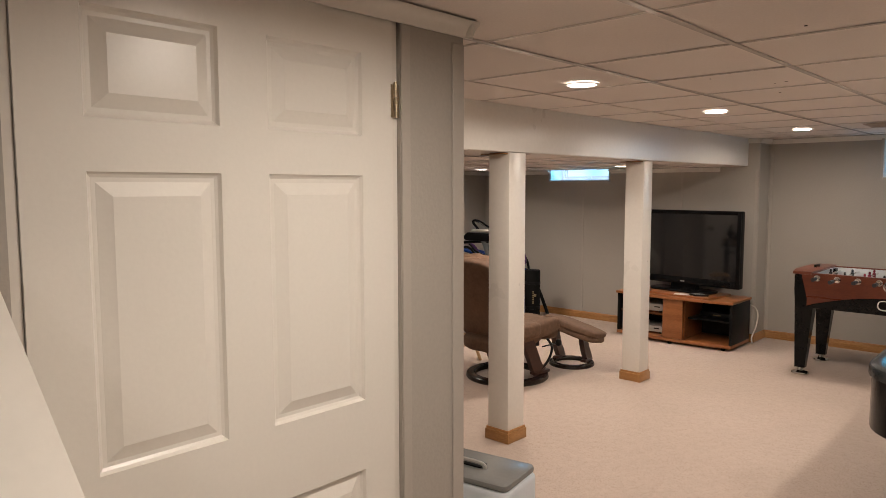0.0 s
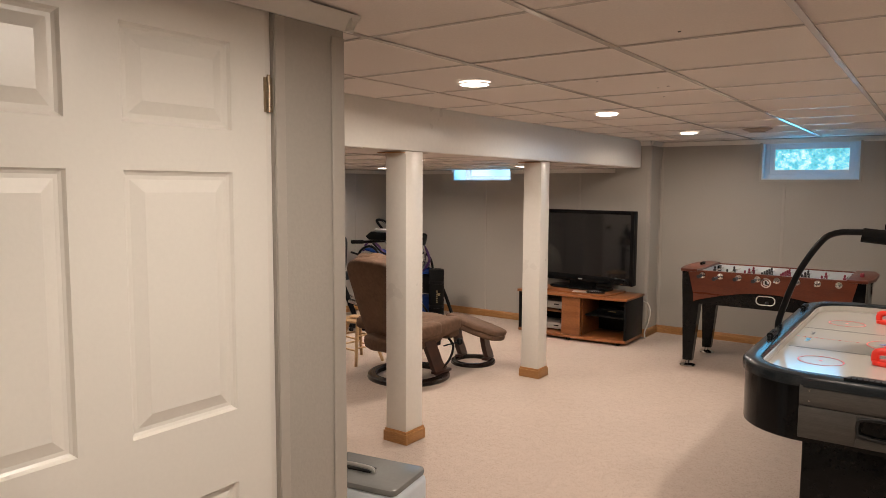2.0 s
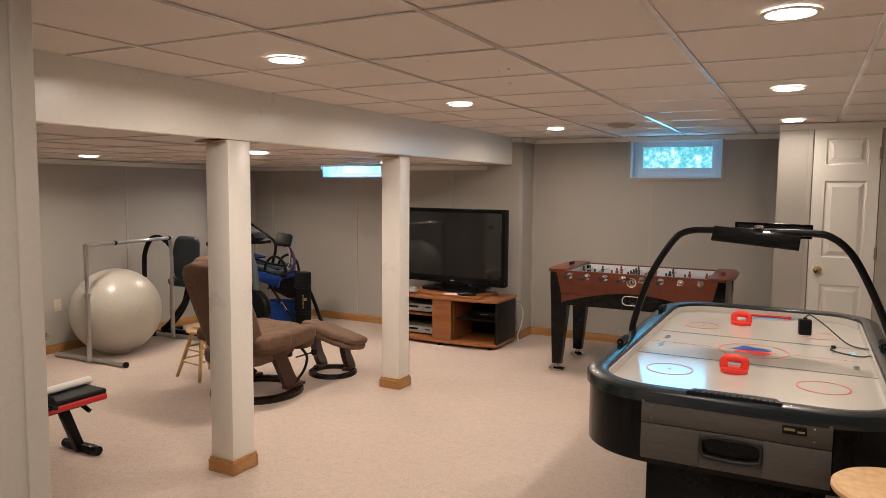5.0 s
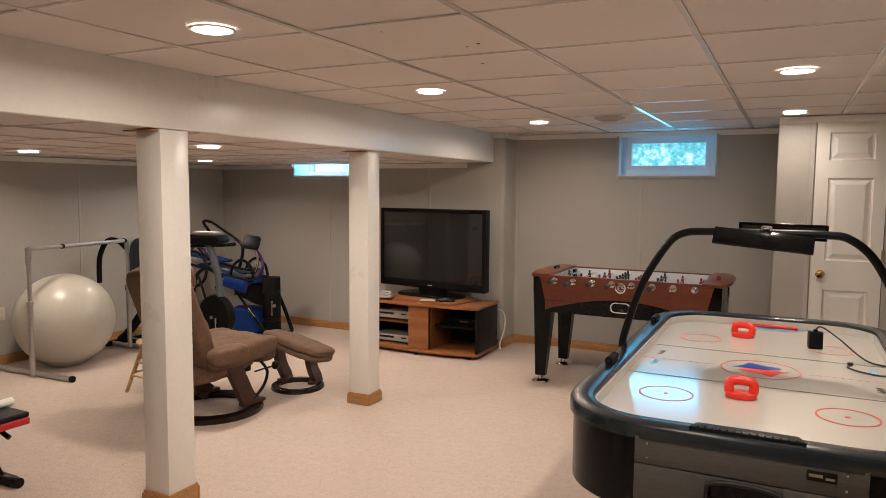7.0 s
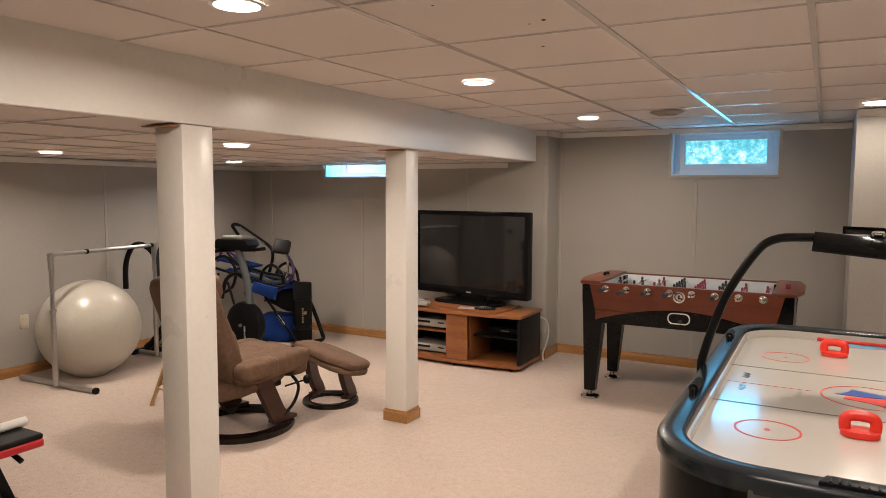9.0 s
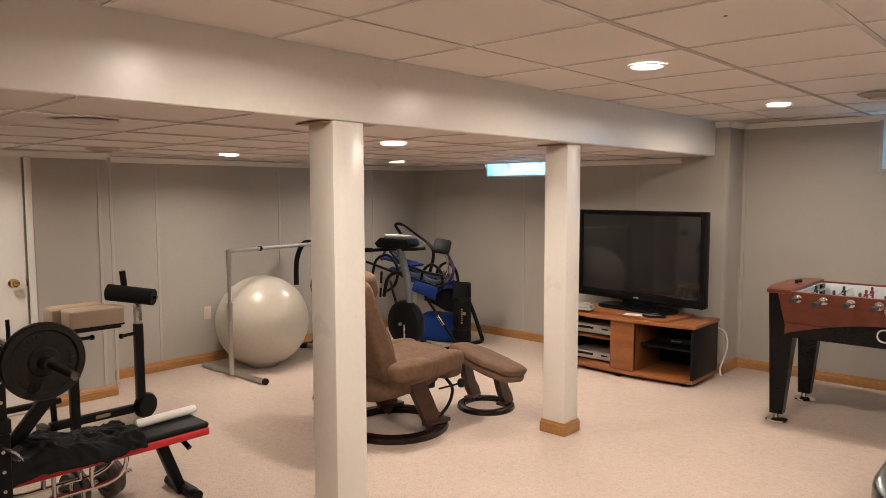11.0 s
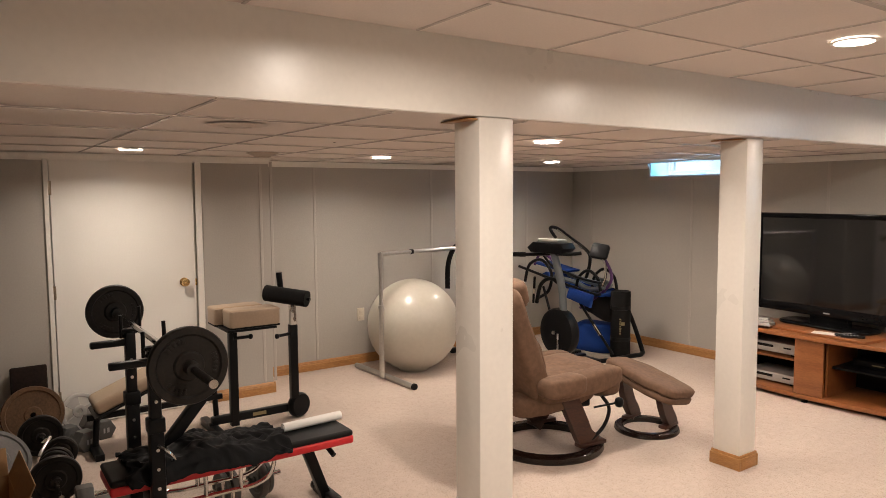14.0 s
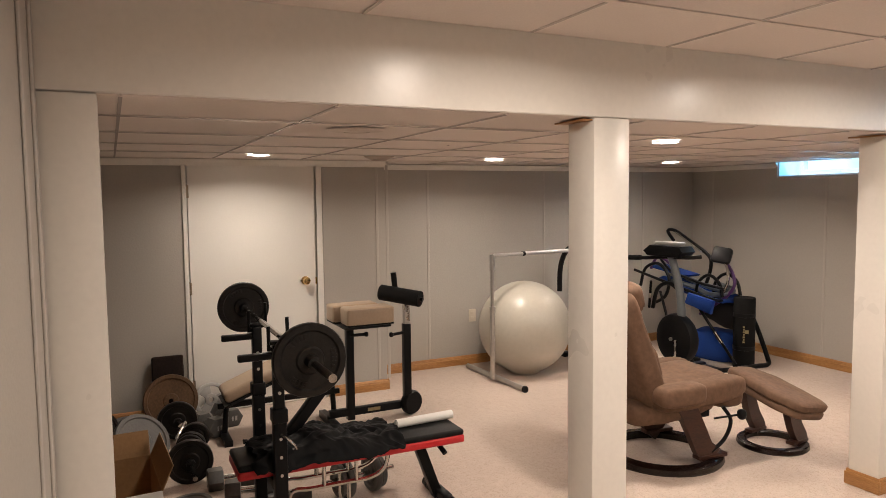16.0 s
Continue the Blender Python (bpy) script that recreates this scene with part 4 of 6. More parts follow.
def foosball():
    X0, X1, Y0, Y1, Z = -1.80, -0.40, 5.745, 6.485, 0.886
    e = base("foosball_table", (X0 + X1) / 2, (Y0 + Y1) / 2, 0, 0, "cherry and black foosball table on tapered legs with chrome feet", "foosball table")
    w, d = (X1 - X0) / 2, (Y1 - Y0) / 2
    for sy in (-1, 1):
        arch = [(-w + 0.08, 0.60)] + [(-w + 0.08 + (2 * w - 0.16) * k / 20, 0.60 + 0.115 * math.sin(math.pi * k / 20)) for k in range(1, 20)] + [(w - 0.08, 0.60)]
        Shape().prism([(-w + 0.05, 0.868), (-w + 0.10, 0.66), (-w + 0.10, 0.60)] + arch[1:-1] + [(w - 0.10, 0.60), (w - 0.10, 0.66), (w - 0.05, 0.868)], 0.024, pose(0, sy * d + (0.012 if sy < 0 else 0.012), 0, 90, 0, 0), 0.0).make("side_apron", CHERRY, e)
        Shape().box((0, sy * (d - 0.012), 0.71), (2 * w - 0.02, 0.016, 0.26), 0.002).make("black_side_panel", GLOSSB, e)
    for sx in (-1, 1):
        Shape().box((sx * (w - 0.012), 0, 0.72), (0.022, 2 * d - 0.03, 0.28), 0.003).make("end_panel", GLOSSB, e)
        Shape().prism([(sx * (w - 0.13), -d - 0.02), (sx * (w + 0.015), -d - 0.02), (sx * (w + 0.055), -d * 0.5), (sx * (w + 0.055), d * 0.5), (sx * (w + 0.015), d + 0.02), (sx * (w - 0.13), d + 0.02)][::sx], 0.026, pose(0, 0, 0.862), 0.005).make("end_cap", CHERRY, e)
    for sy in (-1, 1):
        Shape().box((0, sy * (d - 0.006), 0.872), (2 * w - 0.24, 0.034, 0.012), 0.003).make("top_rail", CHERRY, e)
        Shape().box((0, sy * (d - 0.027), 0.79), (2 * w - 0.24, 0.010, 0.155), 0.002).make("inner_wall", FELT, e)
    for sx in (-1, 1):
        Shape().box((sx * (w - 0.132), 0, 0.79), (0.010, 2 * d - 0.07, 0.155), 0.002).make("inner_end_wall", FELT, e)
    Shape().box((0, 0, 0.70), (2 * w - 0.24, 2 * d - 0.05, 0.02), 0.0).make("playing_field", FELT, e)
    Shape().box((0, 0, 0.590), (2 * w - 0.04, 2 * d - 0.05, 0.014), 0.0).make("underside", BLACKP, e)
    # legs
    for sx in (-1, 1):
        for sy in (-1, 1):
            L = Shape()
            loops = []
            for zz, a in ((0.055, 0.040), (0.60, 0.072), (0.74, 0.078), (0.862, 0.080)):
                cx, cy = sx * (w - 0.075 + (0.02 if zz < 0.1 else 0)), sy * (d - 0.055)
                loops.append([L.bm.verts.new((cx + ux * a, cy + uy * a * 0.75, zz)) for ux, uy in ((-1, -1), (1, -1), (1, 1), (-1, 1))])
            for A, B in zip(loops, loops[1:]):
                for k in range(4):
                    L.bm.faces.new((A[k], A[(k + 1) % 4], B[(k + 1) % 4], B[k]))
            L.bm.faces.new(loops[0][::-1]), L.bm.faces.new(loops[-1])
            L.make("leg", GLOSSB, e)
            Shape().lathe([(0, 0.0), (0.068, 0.0), (0.072, 0.006), (0.066, 0.014), (0.026, 0.026), (0.018, 0.055), (0, 0.055)], 24, pose(sx * (w - 0.055), sy * (d - 0.055), 0.001)).make("chrome_foot", CHROME, e)
    # rods, bumpers, figures, grips
    rods, bear, grips = Shape(), Shape(), Shape()
    counts = (1, 2, 3, 5, 5, 3, 2, 1)
    for k in range(8):
        x = -0.527 + k * 0.1495
        team = (0, 0, 1, 0, 1, 0, 1, 1)[k]
        shift = (0.05, -0.04, 0.03, 0.0, -0.03, 0.05, -0.05, 0.02)[k]
        rods.rod((x, -d - 0.10 + shift, 0.838), (x, d + 0.12 + shift, 0.838), 0.008, seg=10)
        for sy in (-1, 1):
            bear.lathe([(0, 0.0), (0.026, 0.0), (0.026, 0.006), (0.017, 0.012), (0.015, 0.024), (0.009, 0.028), (0, 0.028)], 18, pose(x, sy * (d + 0.013), 0.838, 90 if sy < 0 else -90, 0, 0))
        near = k in (0, 1, 2, 3, 5)
        end = -d - 0.10 + shift if near else d + 0.12 + shift
        sg = -1 if near else 1
        grips.rod((x, end, 0.838), (x, end + sg * 0.095, 0.838), 0.013, 0.016, 12)
        n = counts[k]
        for j in range(n):
            y = (j - (n - 1) / 2) * (0.52 / max(n, 2)) + shift * 0.5
            f = Shape()
            f.box((x, y, 0.838), (0.026, 0.026, 0.036), 0.006)
            f.pillow((x, y, 0.868), (0.019, 0.021, 0.030), 0.9, seg=12)
            f.box((x + 0.006, y, 0.79), (0.014, 0.022, 0.07), 0.004)
            f.make("figure", FIGR if team else FIGK, e)
    each(rods, "rod", CHROME, e)
    each(bear, "rod_bearing", CHROME, e)
    each(grips, "handle", GRIP, e)
    md = Shape().lathe([(0.030, 0.0), (0.040, 0.0), (0.041, 0.004), (0.030, 0.005), (0.030, 0.0)], 30, pose(-0.012, -d - 0.013, 0.812, 90, 0, 0))
    md.lathe([(0, 0.0), (0.024, 0.0), (0.024, 0.003), (0, 0.003)], 26, pose(-0.012, -d - 0.013, 0.812, 90, 0, 0))
    md.make("round_badge", CHROME, e)
    Shape().box((-0.012, -d - 0.0175, 0.813), (0.012, 0.002, 0.026), 0).box((-0.004, -d - 0.0175, 0.803), (0.026, 0.002, 0.009), 0).make("badge_print", FIGK, e)
    sl = Shape()
    out = rr(0.076, 0.040, 0.036, 6)
    ring_wall(sl, out, [(x * 0.90, y * 0.82) for x, y in out], 0, 0.012, 0.003)
    bmesh.ops.transform(sl.bm, matrix=pose(-0.012, -d + 0.004, 0.658, 90, 0, 0), verts=sl.bm.verts)
    sl.make("ball_return_rim", TRIMW, e)
    Shape().pillow((0.0, -d - 0.002, 0.638), (0.03, 0.02, 0.03), 1.0, seg=14).make("ball", FIGK, e)
    Shape().box((-w + 0.055, 0.05, 0.905), (0.022, 0.10, 0.012), 0.003).box((-w + 0.055, 0.005, 0.896), (0.02, 0.014, 0.02), 0.002).box((-w + 0.055, 0.095, 0.896), (0.02, 0.014, 0.02), 0.002).make("score_slider", BLACKP, e)
    Shape().box((w - 0.045, -0.10, 0.903), (0.03, 0.07, 0.032), 0.004).make("red_score_slider", FIGR, e)
    return e


foosball()

# ---- television and stand ----
STANDW = wood_material("stand_wood", (0.20, 0.068, 0.021), (0.31, 0.118, 0.040), 0.34, (1, 12, 12), 1.8)
SCREEN = mat("dark_plasma_screen", (0.008, 0.008, 0.009), 0.055, vary=0.1, bump=0.0, uneven=0.01, spec=0.7)
SILVER = mat("silver_plastic", (0.45, 0.44, 0.42), 0.35, 0.3, vary=0.06, bump=0.02)


def bowed(x0, x1, y0, bow, yb, n=14):
    pts = []
    for k in range(n + 1):
        t = k / n
        pts.append((x0 + (x1 - x0) * t, y0 - bow * (1 - (2 * t - 1) ** 2)))
    return pts + [(x1, yb), (x0, yb)]


def tv_stand():
    x0, x1, yf, yb = -3.69, -2.465, 6.14, 6.63
    e = base("tv_stand", (x0 + x1) / 2, yb, 0, 0, "cherry-brown television stand with black sides and open shelves", "tv stand")
    w, d = (x1 - x0) / 2, yb - yf
    bow = 0.055
    Shape().prism(bowed(-w - 0.012, w + 0.012, -d - 0.012, bow, 0), 0.026, pose(0, 0, 0.462), 0.004).make("top", STANDW, e)
    Shape().prism(bowed(-w, w, -d, bow, 0), 0.030, pose(0, 0, 0.028), 0.003).make("bottom_shelf", STANDW, e)
    for sx in (-1, 1):
        Shape().box((sx * (w - 0.012), -d / 2, 0.26), (0.024, d - 0.01, 0.402), 0.002).make("black_side", BLACKP, e)
    Shape().box((0, -0.008, 0.26), (2 * w - 0.05, 0.014, 0.402), 0.0).make("back_panel", BLACKP, e)
    a, b = -3.15 - (x0 + x1) / 2, -2.94 - (x0 + x1) / 2
    Shape().box(((a + b) / 2, -d - bow + 0.02, 0.26), (b - a, 0.02, 0.396), 0.003).make("centre_door", STANDW, e)
    for x in (a + 0.008, b - 0.008):
        Shape().box((x, -d / 2 - 0.01, 0.26), (0.016, d - 0.06, 0.402), 0.0).make("partition", STANDW, e)
    Shape().box(((b + w) / 2, -d / 2, 0.275), (w - b - 0.03, d - 0.10, 0.016), 0.001).make("black_shelf", BLACKP, e)
    Shape().box(((a - w) / 2, -d / 2, 0.275), (a + w - 0.03, d - 0.10, 0.016), 0.001).make("brown_shelf", STANDW, e)
    f = Shape()
    for sx in (-1, 1):
        for y in (-d + 0.04, -0.05):
            f.rod((sx * (w - 0.09), y, 0), (sx * (w - 0.09), y, 0.029), 0.022, seg=16)
    f.rod((0.0, -d - 0.02, 0), (0.0, -d - 0.02, 0.029), 0.022)
    each(f, "foot", BLACKP, e)
    return e


tv_stand()


def television():
    x0, x1 = -3.72, -2.495
    e = base("television", -3.10, 6.463, 0.51, -6.5, "large black flat-screen television, switched off, on a pedestal", "television")
    w = (x1 - x0) / 2
    zb, zt = 0.072, 0.848
    fr = Shape()
    fr.box((0, 0.03, (zb + zt) / 2), (2 * w, 0.075, zt - zb), 0.012, 3)
    fr.make("back_shell", GLOSSB, e)
    bz = Shape()
    bz.box((-w + 0.019, -0.012, (zb + zt) / 2), (0.038, 0.022, zt - zb), 0.006).box((w - 0.019, -0.012, (zb + zt) / 2), (0.038, 0.022, zt - zb), 0.006)
    bz.box((0, -0.012, zt - 0.019), (2 * w - 0.077, 0.022, 0.038), 0.006).box((0, -0.012, zb + 0.036), (2 * w - 0.077, 0.022, 0.072), 0.006)
    bz.make("bezel", GLOSSB, e)
    Shape().box((0, -0.010, (zb + 0.072 + zt - 0.038) / 2), (2 * w - 0.08, 0.006, zt - zb - 0.11), 0).make("screen", SCREEN, e)
    Shape().box((0.0, -0.0245, zb + 0.03), (0.05, 0.002, 0.009), 0).make("badge", SILVER, e)
    Shape().box((0, 0.03, 0.045), (0.30, 0.06, 0.09), 0.01).make("neck", GLOSSB, e)
    Shape().prism(rr(0.36, 0.145, 0.12), 0.022, pose(0, 0.0, 0.0), 0.008).make("pedestal_base", GLOSSB, e)
    return e


s = Shape().prism(rr(0.44, 0.23, 0.02, 3), 0.02, pose(-3.09, 6.385, 0.4885, 0, 0, -6), 0.004)
tagged(s.make("swivel_board", STANDW), "brown wooden swivel board between television and stand", "board")
television()
for zc, nm, hh in ((0.283, "video_recorder", 0.085), (0.058, "disc_player", 0.075)):
    e = base(nm, -3.40, 6.36, zc, 0, "silver video player on the stand's shelf" if hh > 0.08 else "grey disc player at the bottom of the stand", "video player", "players in the stand")
    Shape().box((0, 0, 0.012 + hh / 2), (0.40, 0.28, hh - 0.01), 0.006).make("case", SILVER, e)
    Shape().box((-0.06, -0.142, 0.02 + hh / 2), (0.16, 0.004, 0.02), 0.002).box((0.13, -0.142, 0.018 + hh / 2), (0.06, 0.004, 0.012), 0.002).make("front_display", BLACKP, e)
    f = Shape()
    for sx in (-0.15, 0.15):
        for sy in (-0.1, 0.1):
            f.rod((sx, sy, 0), (sx, sy, 0.017), 0.014)
    each(f, "foot", BLACKP, e)
e = base("set_top_box", -2.70, 6.42, 0.284, 0, "small black receiver box with glowing marks on a shelf", "receiver")
Shape().box((0, 0, 0.028), (0.30, 0.20, 0.05), 0.005).make("case", BLACKP, e)
Shape().box((0.02, -0.102, 0.028), (0.08, 0.003, 0.008), 0).make("display", GOLD, e)
PAPER = mat("white_paper", (0.80, 0.78, 0.74), 0.7, vary=0.02, bump=0.02)
o = tagged(Shape().box((0, 0, 0.0015), (0.16, 0.10, 0.003), 0.0008).make("paper_card", PAPER), "white card lying on the swivel board", "card")
o.matrix_basis = pose(-2.99, 6.20, 0.5095, 0, 0, 14)
for k, (x, y, r) in enumerate(((-2.86, 6.235, -35), (-2.80, 6.20, -60))):
    e = base("remote_control", x, y, 0.5095, r, "slim dark remote control lying on the board", "remote control", "remote controls")
    Shape().prism(rr(0.022, 0.075, 0.012, 4), 0.016, None, 0.004).make("case", BLACKP, e)
    b = Shape()
    for i in range(3):
        for j in range(5):
            b.box(((i - 1) * 0.011, -0.05 + j * 0.02, 0.0165), (0.007, 0.010, 0.003), 0.001)
    tagged(b.make("buttons", SILVER, e), kind="stuff")
s = Shape().box((0, 0, 0.012), (0.15, 0.10, 0.024), 0.004).box((0.01, -0.005, 0.034), (0.12, 0.08, 0.018), 0.004).box((-0.01, 0.01, 0.050), (0.10, 0.06, 0.012), 0.003)
o = tagged(s.make("game_console", SILVER), "small silver game console on the stand", "console")
o.matrix_basis = pose(-3.44, 6.16, 0.5095, 0, 0, 8)

# ---- recliner, ottoman, stool ----
SUEDE = mat("brown_microsuede", (0.134, 0.078, 0.049), 0.78, vary=0.26, scale=7, fine=38, bump=0.3, spec=0.3)
RINGW = wood_material("near_black_wood", (0.007, 0.0035, 0.0026), (0.016, 0.007, 0.005), 0.24, (6, 6, 1), 2.5)
DARKW = wood_material("dark_stained_wood", (0.026, 0.008, 0.0045), (0.060, 0.019, 0.010), 0.42, (1, 1, 10), 2.5)


def s_leg(s, x, pts, w, t):
    """A bent-wood leg: centre line in y, z at a given x; w its depth, t its thickness."""
    P = [Vector((0, a, b)) for a, b in pts]
    n = len(P)
    rows = []
    fine = []
    for i in range(n - 1):
        a, b, c, d = (P[min(max(i + k, 0), n - 1)] for k in (-1, 0, 1, 2))
        for j in range(6):
            u = j / 6
            fine.append(0.5 * ((2 * b) + (c - a) * u + (2 * a - 5 * b + 4 * c - d) * u * u + (3 * b - a - 3 * c + d) * u ** 3))
    fine.append(P[-1])
    for i, p in enumerate(fine):
        tan = (fine[min(i + 1, len(fine) - 1)] - fine[max(i - 1, 0)]).normalized()
        nor = Vector((0, -tan.z, tan.y))
        rows.append([s.bm.verts.new((x + sx * t / 2, (p + nor * sy * w / 2).y, (p + nor * sy * w / 2).z)) for sx, sy in ((-1, -1), (1, -1), (1, 1), (-1, 1))])
    for A, B in zip(rows, rows[1:]):
        for k in range(4):
            s.bm.faces.new((A[k], A[(k + 1) % 4], B[(k + 1) % 4], B[k]))
    s.bm.faces.new(rows[0][::-1])
    s.bm.faces.new(rows[-1])
    return s


def recliner():
    e = base("recliner_chair", -3.545, 4.01, 0, -5, "brown suede reclining chair on a dark round wooden base", "recliner")
    Shape().lathe([(0.275, 0.0), (0.345, 0.0), (0.350, 0.010), (0.345, 0.034), (0.330, 0.044), (0.285, 0.044), (0.272, 0.034), (0.272, 0.008), (0.275, 0.0)], 48).make("base_ring", RINGW, e)
    L = Shape()
    for x in (-0.235, 0.235):
        s_leg(L, x, ((0.16, 0.045), (0.10, 0.10), (0.05, 0.20), (0.0, 0.30), (-0.03, 0.36)), 0.115, 0.045)
        L.box((x, 0.15, 0.056), (0.06, 0.20, 0.024), 0.006)
    each(L, "curved_leg", DARKW, e)
    Shape().box((0, 0.0, 0.30), (0.46, 0.30, 0.05), 0.01).tube([(0.25, 0.22, 0.33), (0.27, 0.26, 0.25), (0.26, 0.22, 0.14), (0.24, 0.10, 0.05)], 0.011, 10).make("mechanism", BLACKM, e)
    Shape().rod((0.25, 0.16, 0.27), (0.30, 0.31, 0.29), 0.006).pillow((0.30, 0.31, 0.29), (0.05, 0.05, 0.06), 0.8, seg=16).make("lever_knob", BLACKP, e)
    # seat: padded shell below, thick cushion, rolled sides
    Shape().pillow((0, -0.03, 0.345), (0.50, 0.58, 0.15), 0.45, pose(0, 0, 0, 5), seg=40, lump=0.014, crease=0.003).make("seat_shell", SUEDE, e)
    Shape().pillow((0, 0.06, 0.410), (0.50, 0.64, 0.165), 0.5, pose(0, 0, 0, 4), seg=52, lump=0.018, crease=0.005).pillow((0, 0.30, 0.368), (0.52, 0.20, 0.14), 0.55, seg=40, lump=0.012, crease=0.004).make("seat_cushion", SUEDE, e)
    side = Shape()
    for x in (-0.235, 0.235):
        side.pillow((x, 0.085, 0.418), (0.135, 0.62, 0.135), 0.5, pose(0, 0, 0, 4), seg=48, lump=0.012, crease=0.005)
    each(side, "side_roll", SUEDE, e)
    B = Shape()
    tilt = pose(0, -0.20, 0.38, 21)
    B.pillow((0, 0.0, 0.33), (0.55, 0.15, 0.74), 0.42, tilt, seg=52, lump=0.014, crease=0.004)
    B.pillow((0, 0.07, 0.20), (0.42, 0.12, 0.30), 0.55, tilt, seg=40, lump=0.016, crease=0.004)
    B.make("backrest", SUEDE, e)
    Shape().pillow((0, 0.07, 0.60), (0.48, 0.14, 0.20), 0.55, tilt, seg=44, lump=0.022, crease=0.008).make("headrest", SUEDE, e)
    A = Shape()
    for x in (-0.31, 0.31):
        A.pillow((x, -0.13, 0.455), (0.13, 0.30, 0.12), 0.55, seg=36, lump=0.010, crease=0.004)
    each(A, "side_pad", SUEDE, e)
    return e


recliner()


def ottoman():
    e = base("ottoman", -3.36, 4.72, 0, 8, "brown suede ottoman on a dark round wooden base", "ottoman")
    Shape().lathe([(0.150, 0.0), (0.200, 0.0), (0.205, 0.008), (0.200, 0.028), (0.190, 0.034), (0.158, 0.034), (0.148, 0.026), (0.148, 0.006), (0.150, 0.0)], 40).make("base_ring", RINGW, e)
    L = Shape()
    for x in (-0.155, 0.115):
        s_leg(L, x, ((0.10, 0.034), (0.085, 0.07), (0.035, 0.14), (-0.005, 0.23), (-0.03, 0.325)), 0.095, 0.045)
        L.box((x, 0.07, 0.043), (0.055, 0.16, 0.022), 0.006)
    each(L, "curved_leg", DARKW, e)
    Shape().box((-0.01, -0.02, 0.318), (0.34, 0.10, 0.03), 0.006).make("cross_rail", DARKW, e)
    m = pose(0.065, -0.11, 0.362, -9, 11, -10)
    Shape().pillow((0, 0, 0.020), (0.56, 0.31, 0.072), 0.5, m, seg=48, lump=0.018, crease=0.005).make("top_cushion", SUEDE, e)
    Shape().pillow((0.03, 0, -0.026), (0.50, 0.29, 0.066), 0.5, m, seg=40, lump=0.014, crease=0.004).make("lower_cushion", SUEDE, e)
    return e


ottoman()
PINE = wood_material("pale_pine", (0.42, 0.25, 0.11), (0.60, 0.39, 0.20), 0.45, (1, 1, 8), 3.0)


def wooden_stool(x, y, h, r, leg, label, rz=0):
    e = base("wooden_stool", x, y, 0, rz, label, "stool")
    Shape().lathe([(0, h - 0.028), (r - 0.01, h - 0.028), (r, h - 0.020), (r, h - 0.008), (r - 0.01, h), (0, h - 0.004)], 40).make("seat", PINE, e)
    L, S = Shape(), Shape()
    feet = []
    for k in range(4):
        a = radians(45 + 90 * k)
        t, b = Vector((r * 0.62 * math.cos(a), r * 0.62 * math.sin(a), h - 0.026)), Vector((leg * math.cos(a), leg * math.sin(a), 0))
        feet.append((t, b))
        L.rod(b, t, 0.014, 0.017, 14)
    for k in range(4):
        for f in (0.35, 0.62):
            f2 = f + 0.06 * (k % 2)
            S.rod(feet[k][1].lerp(feet[k][0], f2), feet[(k + 1) % 4][1].lerp(feet[(k + 1) % 4][0], f2), 0.009, seg=10)
    each(L, "leg", PINE, e)
    each(S, "rung", PINE, e)
    return e


wooden_stool(-4.235, 4.14, 0.40, 0.14, 0.22, "small pale pine stool beside the recliner", -9)
wooden_stool(0.385, 2.26, 0.75, 0.168, 0.24, "tall round pale pine bar stool by the air hockey table")
s = Shape().pillow((0, 0, 0.012), (0.18, 0.12, 0.022), 0.6, lump=0.01)
o = tagged(s.make("folded_cloth", PINE), "folded tan cloth on the small stool", "cloth")
o.matrix_basis = pose(-4.235, 4.14, 0.4005, 0, 0, 20)

# ---- exercise corner ----
RUBBER = mat("pearl_rubber", (0.47, 0.44, 0.375), 0.30, vary=0.05, scale=3, fine=30, bump=0.03, coat=0.2)
e = base("exercise_ball", -5.57, 4.34, 0, 20, "large pearl-grey inflated exercise ball on the carpet", "exercise ball")
R = 0.397
prof = [(0.0, 0.001), (R * 0.30, 0.002)] + [(R * math.sin(a), R - R * math.cos(a)) for a in (math.pi * k / 40 for k in range(5, 41))]
Shape().lathe(prof, 56).make("ball", RUBBER, e)
PIPE = mat("dull_silver_pipe", (0.50, 0.49, 0.47), 0.32, 0.9, vary=0.12, fine=60, bump=0.05)
e = base("barre_stand", -5.38, 3.915, 0, 0, "free-standing dull silver pipe barre with two uprights", "barre")
for k, (ux, uy) in enumerate(((0, 0), (-0.17, 1.06))):
    Shape().rod((ux, uy, 0.03), (ux, uy, 0.62), 0.021, seg=18).rod((ux, uy, 0.0 + 0.55), (ux, uy, 1.03), 0.016, seg=18).rod((ux, uy, 0.93), (ux, uy, 1.055), 0.022, seg=18).rod((ux, uy, 0.60), (ux, uy, 0.63), 0.025, seg=18).make("upright", PIPE, e)
    Shape().rod((ux - 0.52, uy + 0.04, 0.024), (ux + 0.36, uy + 0.08, 0.024), 0.023, seg=18).make("foot_bar", PIPE, e)
    Shape().rod((ux + 0.355, uy + 0.0795, 0.024), (ux + 0.375, uy + 0.081, 0.024), 0.026, seg=18).make("rubber_cap", BLACKP, e)
Shape().rod((0, 0, 1.045), (-0.17, 1.06, 1.045), 0.016, seg=18).make("top_bar", PIPE, e)
for f in (0.30, 0.96):
    Shape().rod((-0.17 * f, 1.06 * f, 1.045), (-0.17 * (f + 0.02), 1.06 * (f + 0.02), 1.045), 0.021, seg=18).make("black_sleeve", BLACKP, e)

